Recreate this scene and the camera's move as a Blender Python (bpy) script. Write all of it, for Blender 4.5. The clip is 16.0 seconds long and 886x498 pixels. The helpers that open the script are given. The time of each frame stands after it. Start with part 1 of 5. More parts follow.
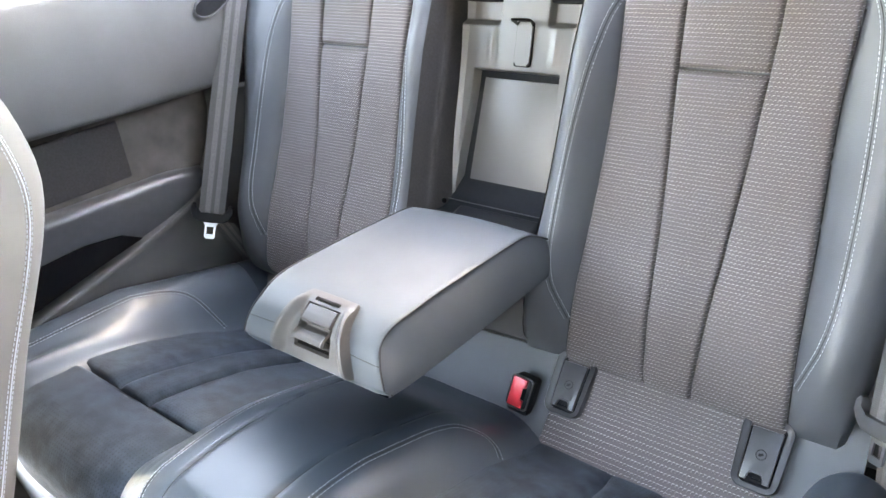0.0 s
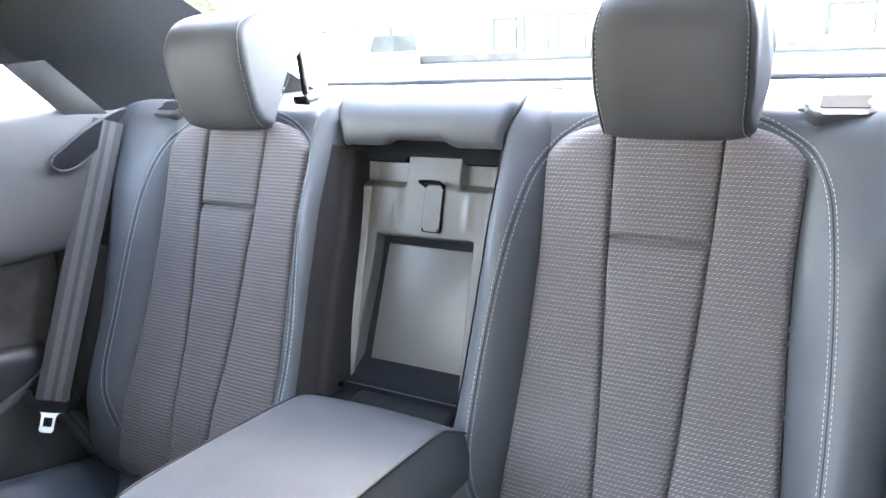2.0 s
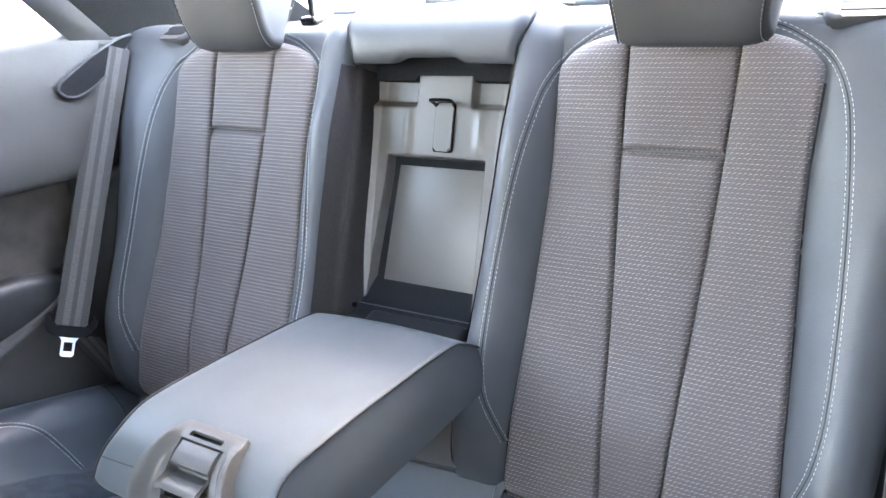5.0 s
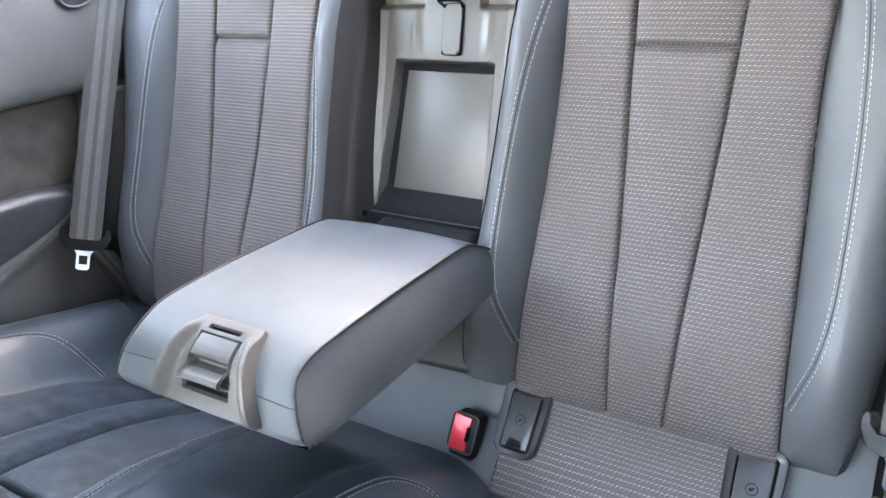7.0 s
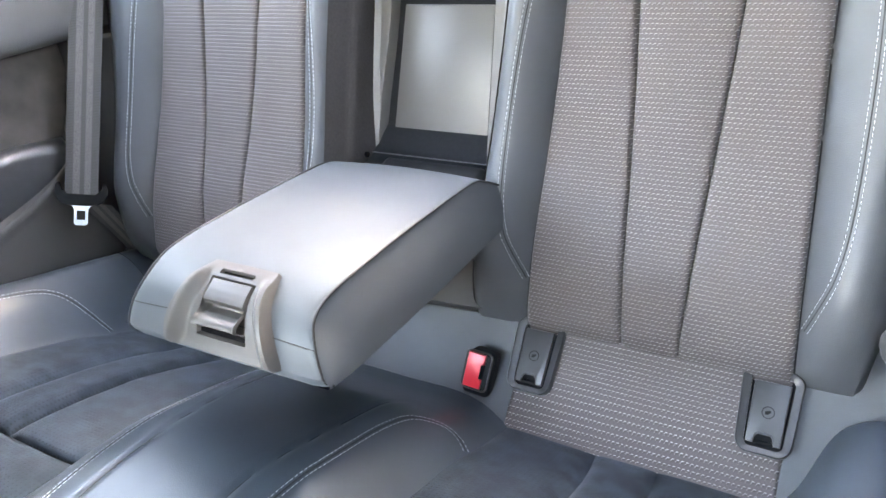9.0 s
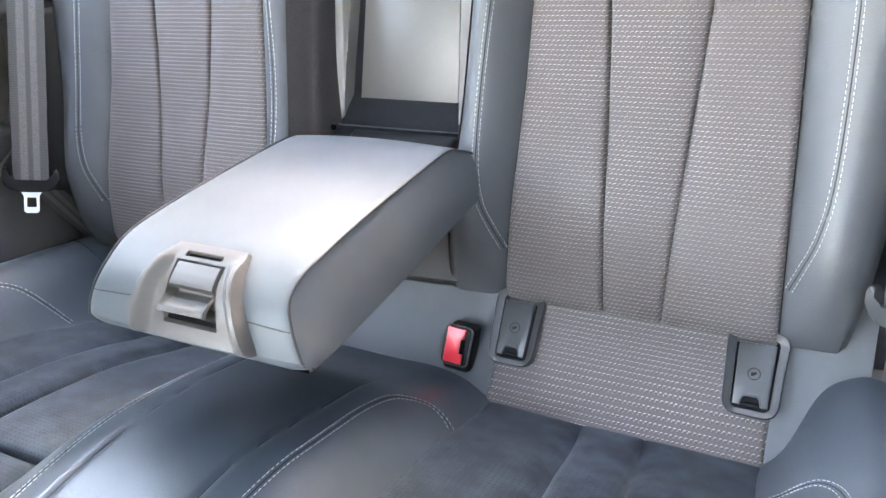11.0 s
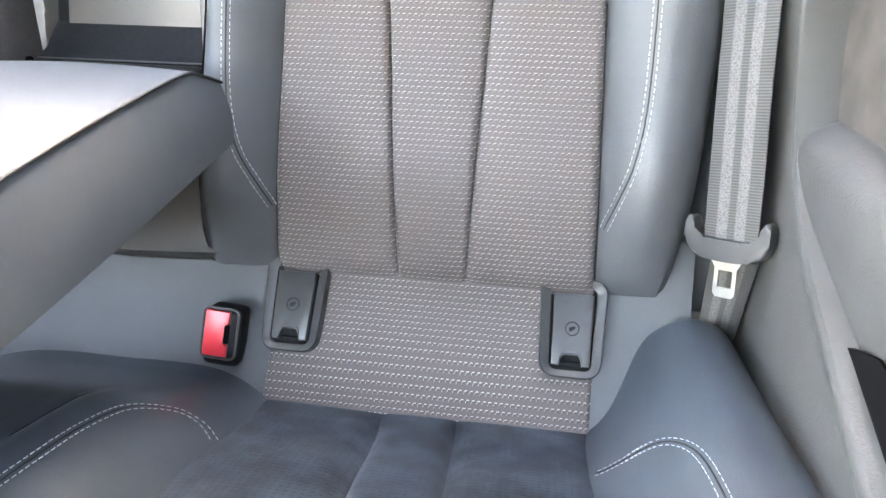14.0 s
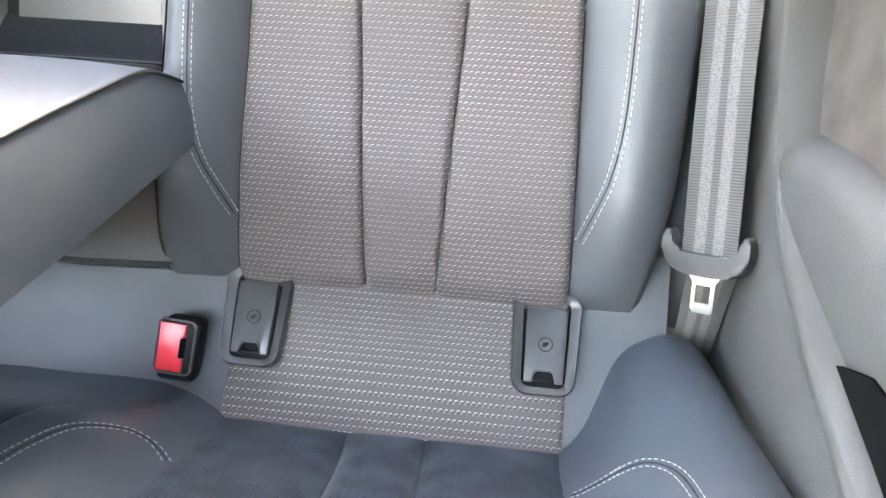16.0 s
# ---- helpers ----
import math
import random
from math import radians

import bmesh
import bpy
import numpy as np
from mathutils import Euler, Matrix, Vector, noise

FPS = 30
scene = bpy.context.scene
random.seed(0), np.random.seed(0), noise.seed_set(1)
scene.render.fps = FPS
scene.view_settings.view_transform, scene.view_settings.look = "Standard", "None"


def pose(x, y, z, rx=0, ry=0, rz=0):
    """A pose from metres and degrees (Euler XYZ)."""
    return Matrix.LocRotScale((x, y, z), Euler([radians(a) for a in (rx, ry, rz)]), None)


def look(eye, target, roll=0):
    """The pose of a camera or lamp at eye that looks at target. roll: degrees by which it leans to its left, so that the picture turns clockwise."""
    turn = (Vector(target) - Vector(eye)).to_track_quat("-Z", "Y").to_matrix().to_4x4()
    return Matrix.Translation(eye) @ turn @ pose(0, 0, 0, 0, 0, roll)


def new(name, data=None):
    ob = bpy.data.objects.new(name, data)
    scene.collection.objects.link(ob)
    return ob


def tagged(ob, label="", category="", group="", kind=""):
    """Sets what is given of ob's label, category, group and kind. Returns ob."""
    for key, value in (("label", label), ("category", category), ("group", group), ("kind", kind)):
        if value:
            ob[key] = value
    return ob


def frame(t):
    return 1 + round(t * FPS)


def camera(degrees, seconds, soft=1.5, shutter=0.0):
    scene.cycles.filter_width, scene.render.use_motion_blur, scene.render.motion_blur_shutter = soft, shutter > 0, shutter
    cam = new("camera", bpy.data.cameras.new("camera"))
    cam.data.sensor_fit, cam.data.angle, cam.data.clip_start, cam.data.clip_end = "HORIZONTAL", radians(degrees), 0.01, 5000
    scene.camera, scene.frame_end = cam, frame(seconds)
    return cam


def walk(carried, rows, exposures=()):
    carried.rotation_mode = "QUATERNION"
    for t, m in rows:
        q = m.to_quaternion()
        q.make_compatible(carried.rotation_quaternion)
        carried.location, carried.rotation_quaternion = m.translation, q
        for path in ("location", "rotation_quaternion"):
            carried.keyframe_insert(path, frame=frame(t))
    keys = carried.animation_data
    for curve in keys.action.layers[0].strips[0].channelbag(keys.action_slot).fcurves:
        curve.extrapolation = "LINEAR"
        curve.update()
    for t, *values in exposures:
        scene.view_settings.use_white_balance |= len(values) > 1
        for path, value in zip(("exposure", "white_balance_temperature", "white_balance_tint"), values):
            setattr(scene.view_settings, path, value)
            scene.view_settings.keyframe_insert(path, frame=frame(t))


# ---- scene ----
cam = camera(62.5, 16.0)
PATH = [
    (0, (0.6060, -0.7194, 1.0301), (-0.5430, 0.6385, 0.1159), -5.74),
    (0.5, (0.5670, -0.6703, 0.9852), (-0.5200, 0.8404, 0.2521), -4.27),
    (1, (0.5220, -0.6425, 0.9665), (-0.5090, 0.9538, 0.3443), -3.67),
    (1.5, (0.5030, -0.6140, 0.9851), (-0.4940, 1.0326, 0.4415), -2.65),
    (2, (0.5010, -0.5998, 0.9944), (-0.4740, 1.0663, 0.4696), -2.32),
    (2.5, (0.5020, -0.6017, 0.9932), (-0.4610, 1.0642, 0.4473), -2.34),
    (3, (0.5010, -0.6063, 0.9888), (-0.4590, 1.0529, 0.4162), -2.52),
    (5.3, (0.5010, -0.6146, 0.9569), (-0.4750, 0.9895, 0.2681), -3.35),
    (5.5, (0.5020, -0.6145, 0.9559), (-0.4720, 0.9805, 0.2452), -3.53),
    (6, (0.5050, -0.6188, 0.9475), (-0.4700, 0.9585, 0.1982), -3.67),
    (6.5, (0.5030, -0.6259, 0.9369), (-0.4670, 0.9349, 0.1469), -3.83),
    (7, (0.5030, -0.6310, 0.9264), (-0.4640, 0.9112, 0.0966), -4.07),
    (7.5, (0.5010, -0.6364, 0.9199), (-0.4600, 0.8897, 0.0556), -4.53),
    (8, (0.4960, -0.6352, 0.9170), (-0.4560, 0.8760, 0.0173), -5.10),
    (8.5, (0.4880, -0.6358, 0.9129), (-0.4510, 0.8649, -0.0168), -5.68),
    (10.8, (0.4610, -0.6288, 0.9015), (-0.3990, 0.8643, -0.1132), -7.56),
    (11, (0.4580, -0.6211, 0.8941), (-0.3740, 0.8826, -0.1277), -7.14),
    (11.5, (0.4650, -0.5859, 0.8701), (-0.2480, 0.9674, -0.1675), -5.73),
    (12, (0.4630, -0.5750, 0.8505), (-0.1240, 1.0140, -0.2130), -4.70),
    (12.5, (0.4660, -0.5671, 0.8276), (-0.0340, 1.0437, -0.2481), -3.94),
    (13, (0.4580, -0.5600, 0.8097), (0.0520, 1.0760, -0.2673), -2.70),
    (13.5, (0.4420, -0.5400, 0.7820), (0.0950, 1.1170, -0.2830), -1.80),
    (14, (0.4190, -0.5120, 0.7700), (0.1450, 1.1650, -0.2850), -0.60),
    (14.5, (0.4080, -0.4957, 0.7565), (0.1790, 1.1974, -0.2829), 0.33),
    (15, (0.4060, -0.4954, 0.7535), (0.2100, 1.2079, -0.2769), 1.21),
    (15.5, (0.4070, -0.4953, 0.7526), (0.2270, 1.2161, -0.2672), 1.74),
    (16, (0.4070, -0.4934, 0.7537), (0.2370, 1.2199, -0.2648), 2.01),
]
# seconds, stops, white balance
STOPS = [(0.0, 6.36, 10100), (0.5, 6.22, 9700), (1.0, 6.20, 9400), (2.0, 5.82, 8700), (3.2, 5.94, 8700), (5.5, 6.20, 9000), (7.0, 6.37, 9500), (8.5, 6.52, 10000),
         (11.0, 6.63, 10100), (12.5, 6.80, 10600), (14.0, 6.86, 10800), (16.0, 6.84, 10800)]
walk(cam, [(t, look(eye, target, roll)) for t, eye, target, roll in PATH], [(t, stops + 0.06, kelvin + 550, 16) for t, stops, kelvin in STOPS])


# ---- light ----
world = bpy.data.worlds.new("sky")
scene.world = world
world.use_nodes = True
wn = world.node_tree
sky = wn.nodes.new("ShaderNodeTexSky")
sky.sky_type, sky.sun_disc = "NISHITA", False
sky.sun_elevation, sky.sun_rotation = radians(52), radians(0)
sky.air_density, sky.dust_density, sky.ozone_density = 1.0, 0.3, 1.0
wn.links.new(sky.outputs[0], wn.nodes["Background"].inputs[0])
wn.nodes["Background"].inputs[1].default_value = 0.15
sun_data = bpy.data.lights.new("sun", "SUN")
sun_data.energy, sun_data.angle, sun_data.color = 0.025, radians(9), (1.0, 0.99, 0.98)
sun = new("sun", sun_data)
sun.matrix_world = look((0, 0, 0), (0.0, -0.64, -0.77))


# ---- node and mesh helpers ----
def material(name, color, rough=0.5, metal=0.0, spec=0.5):
    m = bpy.data.materials.new(name)
    m.use_nodes = True
    b = m.node_tree.nodes["Principled BSDF"]
    b.inputs["Base Color"].default_value = (*color, 1)
    b.inputs["Roughness"].default_value = rough
    b.inputs["Metallic"].default_value = metal
    b.inputs["Specular IOR Level"].default_value = spec
    return m, m.node_tree, b


def node(nt, kind, **values):
    n = nt.nodes.new(kind)
    for k, v in values.items():
        if isinstance(v, bpy.types.NodeSocket):
            nt.links.new(v, n.inputs[k])
        else:
            n.inputs[k].default_value = v
    return n


def op(nt, kind, a, b=0.0, c=0.0):
    n = nt.nodes.new("ShaderNodeMath")
    n.operation = kind
    for i, v in enumerate((a, b, c)):
        if isinstance(v, bpy.types.NodeSocket):
            nt.links.new(v, n.inputs[i])
        else:
            n.inputs[i].default_value = v
    return n.outputs[0]


def ramp(nt, value, lo, hi):
    n = nt.nodes.new("ShaderNodeMapRange")
    n.clamp = True
    nt.links.new(value, n.inputs[0])
    n.inputs[1].default_value, n.inputs[2].default_value = lo, hi
    return n.outputs[0]


def mix(nt, f, a, b):
    n = nt.nodes.new("ShaderNodeMix")
    n.data_type = "RGBA"
    for sock, v in ((n.inputs[0], f), (n.inputs[6], a), (n.inputs[7], b)):
        if isinstance(v, bpy.types.NodeSocket):
            nt.links.new(v, sock)
        elif sock == n.inputs[0]:
            sock.default_value = v
        else:
            sock.default_value = (*v, 1)
    return n.outputs[2]


def place(nt):
    return nt.nodes.new("ShaderNodeTexCoord").outputs["Object"]


def noise_tex(nt, scale, detail=3.0, where=None):
    return node(nt, "ShaderNodeTexNoise", Vector=where or place(nt), Scale=scale, Detail=detail).outputs["Fac"]


def bump(nt, b, height, strength, distance):
    n = node(nt, "ShaderNodeBump", Height=height, Strength=strength, Distance=distance)
    nt.links.new(n.outputs[0], b.inputs["Normal"])


def tint(nt, b, color, amount, scale):
    f = ramp(nt, noise_tex(nt, scale), 0.3, 0.7)
    lo = tuple(c * (1 - amount) for c in color)
    hi = tuple(c * (1 + amount) for c in color)
    nt.links.new(mix(nt, f, lo, hi), b.inputs["Base Color"])


def grained(name, color, rough, cell, strength, distance, spec=0.5, amount=0.12):
    """Leather or moulded plastic: fine cells for grain, slow clouds for wear."""
    m, nt, b = material(name, color, rough, 0, spec)
    where = place(nt)
    v = nt.nodes.new("ShaderNodeTexVoronoi")
    v.feature = "SMOOTH_F1"
    nt.links.new(where, v.inputs["Vector"])
    v.inputs["Scale"].default_value = 1 / cell
    n = noise_tex(nt, 0.35 / cell, 4, where)
    bump(nt, b, op(nt, "ADD", v.outputs["Distance"], op(nt, "MULTIPLY", n, 0.6)), strength, distance)
    tint(nt, b, color, amount, 9)
    r = op(nt, "ADD", rough - 0.05, op(nt, "MULTIPLY", noise_tex(nt, 14, 4, where), 0.1))
    nt.links.new(r, b.inputs["Roughness"])
    return m


def uv_split(nt):
    n = nt.nodes.new("ShaderNodeUVMap")
    s = nt.nodes.new("ShaderNodeSeparateXYZ")
    nt.links.new(n.outputs[0], s.inputs[0])
    return s.outputs[0], s.outputs[1]


def woven(name, dark, light, px=0.0053, py=0.0052):
    """Cloth with staggered rows of small raised slanting marks, metres in the UV map."""
    m, nt, b = material(name, dark, 0.6)
    u, v = uv_split(nt)
    row = op(nt, "FLOOR", op(nt, "DIVIDE", v, py))
    par = op(nt, "MULTIPLY", op(nt, "MODULO", op(nt, "ABSOLUTE", row), 2.0), 0.5)
    fx = op(nt, "SUBTRACT", op(nt, "FRACT", op(nt, "ADD", op(nt, "DIVIDE", u, px), op(nt, "ADD", par, 50.0))), 0.5)
    fy = op(nt, "SUBTRACT", op(nt, "FRACT", op(nt, "DIVIDE", v, py)), 0.5)
    leg = op(nt, "MAXIMUM", op(nt, "SUBTRACT", -0.10, fx), 0.0)
    bent = op(nt, "ADD", fy, op(nt, "MULTIPLY", leg, 1.7))
    across = ramp(nt, op(nt, "ABSOLUTE", op(nt, "SUBTRACT", bent, 0.16)), 0.072, 0.026)
    along = ramp(nt, op(nt, "ABSOLUTE", fx), 0.375, 0.29)
    mark = op(nt, "MULTIPLY", across, along)
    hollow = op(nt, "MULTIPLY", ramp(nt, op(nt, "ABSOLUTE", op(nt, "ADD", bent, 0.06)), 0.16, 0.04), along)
    clouds = ramp(nt, noise_tex(nt, 12), 0.3, 0.75)
    thread = noise_tex(nt, 1400, 2)
    base = mix(nt, ramp(nt, thread, 0.3, 0.7), tuple(c * 0.8 for c in dark), tuple(c * 1.2 for c in dark))
    # Paints the shadow below each raised mark into the cloth's colour.
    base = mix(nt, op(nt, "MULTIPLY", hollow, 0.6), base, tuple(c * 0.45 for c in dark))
    amount = op(nt, "MULTIPLY", mark, op(nt, "ADD", 0.55, op(nt, "MULTIPLY", clouds, 0.45)))
    nt.links.new(mix(nt, amount, base, light), b.inputs["Base Color"])
    nt.links.new(op(nt, "SUBTRACT", 0.72, op(nt, "MULTIPLY", mark, 0.42)), b.inputs["Roughness"])
    bump(nt, b, op(nt, "ADD", op(nt, "SUBTRACT", mark, hollow), op(nt, "MULTIPLY", thread, 0.25)), 0.35, 0.0009)
    b.inputs["Sheen Weight"].default_value = 0.15
    return m


def suede(name, color):
    m, nt, b = material(name, color, 0.9, 0, 0.2)
    u, v = uv_split(nt)
    fx = op(nt, "SUBTRACT", op(nt, "FRACT", op(nt, "ADD", op(nt, "DIVIDE", u, 0.0060), 50.0)), 0.5)
    fy = op(nt, "SUBTRACT", op(nt, "FRACT", op(nt, "ADD", op(nt, "DIVIDE", v, 0.0048), 50.0)), 0.5)
    r = op(nt, "SQRT", op(nt, "ADD", op(nt, "MULTIPLY", fx, fx), op(nt, "MULTIPLY", fy, fy)))
    dot = ramp(nt, r, 0.26, 0.14)
    nap = ramp(nt, noise_tex(nt, 34, 7), 0.38, 0.64)
    base = mix(nt, nap, tuple(c * 0.62 for c in color), tuple(c * 1.30 for c in color))
    nt.links.new(mix(nt, op(nt, "MULTIPLY", dot, 0.6), base, tuple(c * 0.25 for c in color)), b.inputs["Base Color"])
    bump(nt, b, op(nt, "SUBTRACT", noise_tex(nt, 1800, 2), dot), 0.35, 0.0006)
    b.inputs["Sheen Weight"].default_value = 0.10
    b.inputs["Sheen Roughness"].default_value = 0.4
    return m


def webbing_cloth(name, dark, light):
    """Belt webbing: UV x runs over the width 0 to 1, y along it in metres."""
    m, nt, b = material(name, dark, 0.55)
    u, v = uv_split(nt)
    s1 = ramp(nt, op(nt, "ABSOLUTE", op(nt, "SUBTRACT", u, 0.33)), 0.12, 0.09)
    s2 = ramp(nt, op(nt, "ABSOLUTE", op(nt, "SUBTRACT", u, 0.67)), 0.11, 0.08)
    stripe = op(nt, "MULTIPLY", op(nt, "MAXIMUM", s1, s2), ramp(nt, noise_tex(nt, 700, 2), 0.25, 0.6))
    rib = op(nt, "ABSOLUTE", op(nt, "SUBTRACT", op(nt, "FRACT", op(nt, "DIVIDE", v, 0.0024)), 0.5))
    nt.links.new(mix(nt, stripe, mix(nt, ramp(nt, rib, 0.1, 0.4), tuple(c * 0.5 for c in dark), dark), light), b.inputs["Base Color"])
    fine = noise_tex(nt, 1100, 2)
    bump(nt, b, op(nt, "ADD", op(nt, "MULTIPLY", rib, op(nt, "SUBTRACT", 1.2, stripe)), op(nt, "MULTIPLY", fine, 0.5)), 0.5, 0.0008)
    return m


def brushed(name, color, rough, metal):
    m, nt, b = material(name, color, rough, metal)
    map_ = node(nt, "ShaderNodeMapping", Vector=place(nt), Scale=(900, 40, 40))
    n = noise_tex(nt, 1.0, 3, map_.outputs[0])
    bump(nt, b, n, 0.06, 0.0004)
    tint(nt, b, color, 0.08, 8)
    return m


def solid(name, color, rough, scale=60, amount=0.1, metal=0.0, spec=0.5):
    m, nt, b = material(name, color, rough, metal, spec)
    tint(nt, b, color, amount, scale)
    bump(nt, b, noise_tex(nt, scale * 12, 3), 0.12, 0.0005)
    return m


LEATHER = grained("black_leather", (0.069, 0.074, 0.080), 0.47, 0.0011, 0.22, 0.0005)
# Shaded copy of the leather, for the filler under the armrest.
LEATHER_SHADED = grained("shaded_filler_leather", (0.042, 0.040, 0.040), 0.55, 0.0011, 0.2, 0.0005, 0.4)
# Shaded copy of the black leather, darker and duller, for the headrests.
LEATHER_HEAD_SHADED = grained("shaded_headrest_leather", (0.052, 0.053, 0.054), 0.60, 0.0011, 0.2, 0.0005, 0.35)
LEATHER_SEAT = grained("navy_leather", (0.039, 0.051, 0.061), 0.37, 0.0011, 0.22, 0.0005)
LEATHER_ARM = grained("armrest_leather", (0.051, 0.060, 0.066), 0.56, 0.0011, 0.2, 0.0005, 0.4)
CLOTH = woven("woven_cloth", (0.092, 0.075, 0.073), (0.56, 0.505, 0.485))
SIDE_CLOTH = solid("brown_grey_backing", (0.034, 0.030, 0.029), 0.85, 300, 0.15, 0.0, 0.2)
SUEDE = suede("dark_suede", (0.023, 0.033, 0.043))
THREAD = solid("white_thread", (0.55, 0.56, 0.58), 0.7, 300)
SEAM = solid("seam_shadow_cord", (0.010, 0.0105, 0.012), 0.7)
PLASTIC = grained("grained_plastic", (0.070, 0.069, 0.067), 0.62, 0.0016, 0.34, 0.0006, 0.35)
PLASTIC_DARK = grained("dark_plastic", (0.007, 0.0078, 0.009), 0.6, 0.0012, 0.25, 0.0005, 0.15)
# Serves the black hinge flap and the painted shade of gaps and recesses.
MATT_AND_SHADE = solid("matt_black_and_painted_shade", (0.015, 0.016, 0.018), 0.8, 200, 0.1, 0.0, 0.04)
PLASTIC_GREY = brushed("grey_moulded_plastic", (0.108, 0.103, 0.097), 0.38, 0.0)
PLASTIC_SMOOTH = solid("smooth_grey_plastic", (0.046, 0.047, 0.049), 0.36)
PLASTIC_ARM = grained("latch_plastic", (0.054, 0.049, 0.045), 0.48, 0.0012, 0.12, 0.0004, 0.5)
PLASTIC_BUTTON = grained("latch_button_plastic", (0.044, 0.040, 0.037), 0.45, 0.0012, 0.12, 0.0004, 0.5)
BLACK = solid("black_gloss_plastic", (0.005, 0.005, 0.0055), 0.25)
# Black that paints the shade inside slots, gaps and the pocket.
RECESS_SHADE = solid("painted_recess_shade", (0.0025, 0.0025, 0.003), 0.9, 60, 0.1, 0.0, 0.08)
RED = solid("red_plastic", (0.72, 0.030, 0.045), 0.30, 60, 0.04)
CHROME = solid("steel", (0.40, 0.43, 0.47), 0.28, 90, 0.1, 1.0)
WEB = webbing_cloth("belt_webbing", (0.066, 0.063, 0.061), (0.122, 0.116, 0.111))
INSERT = solid("brown_grey_suede_trim", (0.068, 0.058, 0.051), 0.9, 25, 0.25)
HEADLINER = solid("dark_headliner_cloth", (0.011, 0.012, 0.013), 0.95, 400, 0.2, 0.0, 0.1)
CARPET = solid("dark_carpet", (0.02, 0.021, 0.024), 1.0, 500, 0.4)
CREAM = grained("pale_seat_leather", (0.20, 0.178, 0.155), 0.42, 0.0012, 0.2, 0.0005)


def part(name, bm, mat, parent=None, label="", smooth=True):
    """Links a bmesh, built in world metres, as one mesh under a thing or part."""
    o = Vector(parent["base"]) if parent is not None else Vector((0, 0, 0))
    bmesh.ops.recalc_face_normals(bm, faces=bm.faces[:])
    if parent is not None:
        bmesh.ops.translate(bm, vec=-o, verts=bm.verts[:])
    me = bpy.data.meshes.new(name)
    bm.to_mesh(me)
    bm.free()
    me.materials.append(mat)
    if smooth:
        for p in me.polygons:
            p.use_smooth = True
        me.set_sharp_from_angle(angle=radians(38))
    ob = new(name, me)
    if parent is not None:
        ob.parent = parent
        ob["base"] = tuple(o)
    if label:
        ob["label"] = label
    if name == "stitching":
        ob["kind"] = "stuff"
    return ob


def thing(name, base, label, category, group="", kind=""):
    ob = new(name)
    ob.empty_display_size = 0.02
    ob.location = base
    ob["base"] = tuple(base)
    return tagged(ob, label, category, group, kind)


def sheet(f, aa, bb, uv=None, back=None):
    """A grid over the two lists of parameters; back(a, b) gives the far side of a solid."""
    bm = bmesh.new()
    lay = bm.loops.layers.uv.new("UVMap")
    na, nb = len(aa), len(bb)
    front = [[bm.verts.new(f(a, b)) for b in bb] for a in aa]
    coords = {}
    for i, a in enumerate(aa):
        for j, b in enumerate(bb):
            coords[front[i][j]] = uv(a, b) if uv else (a, b)
    faces = []
    for i in range(na - 1):
        for j in range(nb - 1):
            faces.append(bm.faces.new((front[i][j], front[i + 1][j], front[i + 1][j + 1], front[i][j + 1])))
    if back:
        rear = [[bm.verts.new(back(a, b)) for b in bb] for a in aa]
        for i in range(na):
            for j in range(nb):
                coords[rear[i][j]] = coords[front[i][j]]
        for i in range(na - 1):
            for j in range(nb - 1):
                bm.faces.new((rear[i][j], rear[i][j + 1], rear[i + 1][j + 1], rear[i + 1][j]))
        for i in range(na - 1):
            bm.faces.new((front[i][0], rear[i][0], rear[i + 1][0], front[i + 1][0]))
            bm.faces.new((front[i][-1], front[i + 1][-1], rear[i + 1][-1], rear[i][-1]))
        for j in range(nb - 1):
            bm.faces.new((front[0][j], front[0][j + 1], rear[0][j + 1], rear[0][j]))
            bm.faces.new((front[-1][j], rear[-1][j], rear[-1][j + 1], front[-1][j + 1]))
    for fc in bm.faces:
        for lp in fc.loops:
            lp[lay].uv = coords[lp.vert]
    return bm


def span(a, b, n):
    return [a + (b - a) * i / n for i in range(n + 1)]


def ease(x, a, b):
    t = min(1, max(0, (x - a) / (b - a)))
    return t * t * (3 - 2 * t)


def lerp_pts(x, pts):
    """Smoothed interpolation of y over x through sorted (x, y) pairs."""
    if x <= pts[0][0]:
        return pts[0][1]
    for i, ((x0, y0), (x1, y1)) in enumerate(zip(pts, pts[1:])):
        if x <= x1:
            m0 = (y1 - pts[i - 1][1]) / (x1 - pts[i - 1][0]) if i > 0 else (y1 - y0) / (x1 - x0)
            m1 = (pts[i + 2][1] - y0) / (pts[i + 2][0] - x0) if i + 2 < len(pts) else (y1 - y0) / (x1 - x0)
            d = x1 - x0
            t = (x - x0) / d
            return ((2 * t**3 - 3 * t * t + 1) * y0 + (t**3 - 2 * t * t + t) * m0 * d
                    + (3 * t * t - 2 * t**3) * y1 + (t**3 - t * t) * m1 * d)
    return pts[-1][1]


def smooth_path(pts, step):
    """Catmull-Rom through the points, sampled about every step."""
    pts = [Vector(p) for p in pts]
    out = []
    for i in range(len(pts) - 1):
        p0, p1, p2, p3 = pts[max(i - 1, 0)], pts[i], pts[i + 1], pts[min(i + 2, len(pts) - 1)]
        n = max(2, int((p2 - p1).length / step))
        for k in range(n):
            t = k / n
            out.append(0.5 * ((2 * p1) + (p2 - p0) * t + (2 * p0 - 5 * p1 + 4 * p2 - p3) * t * t + (3 * p1 - p0 - 3 * p2 + p3) * t**3))
    return out + [pts[-1]]


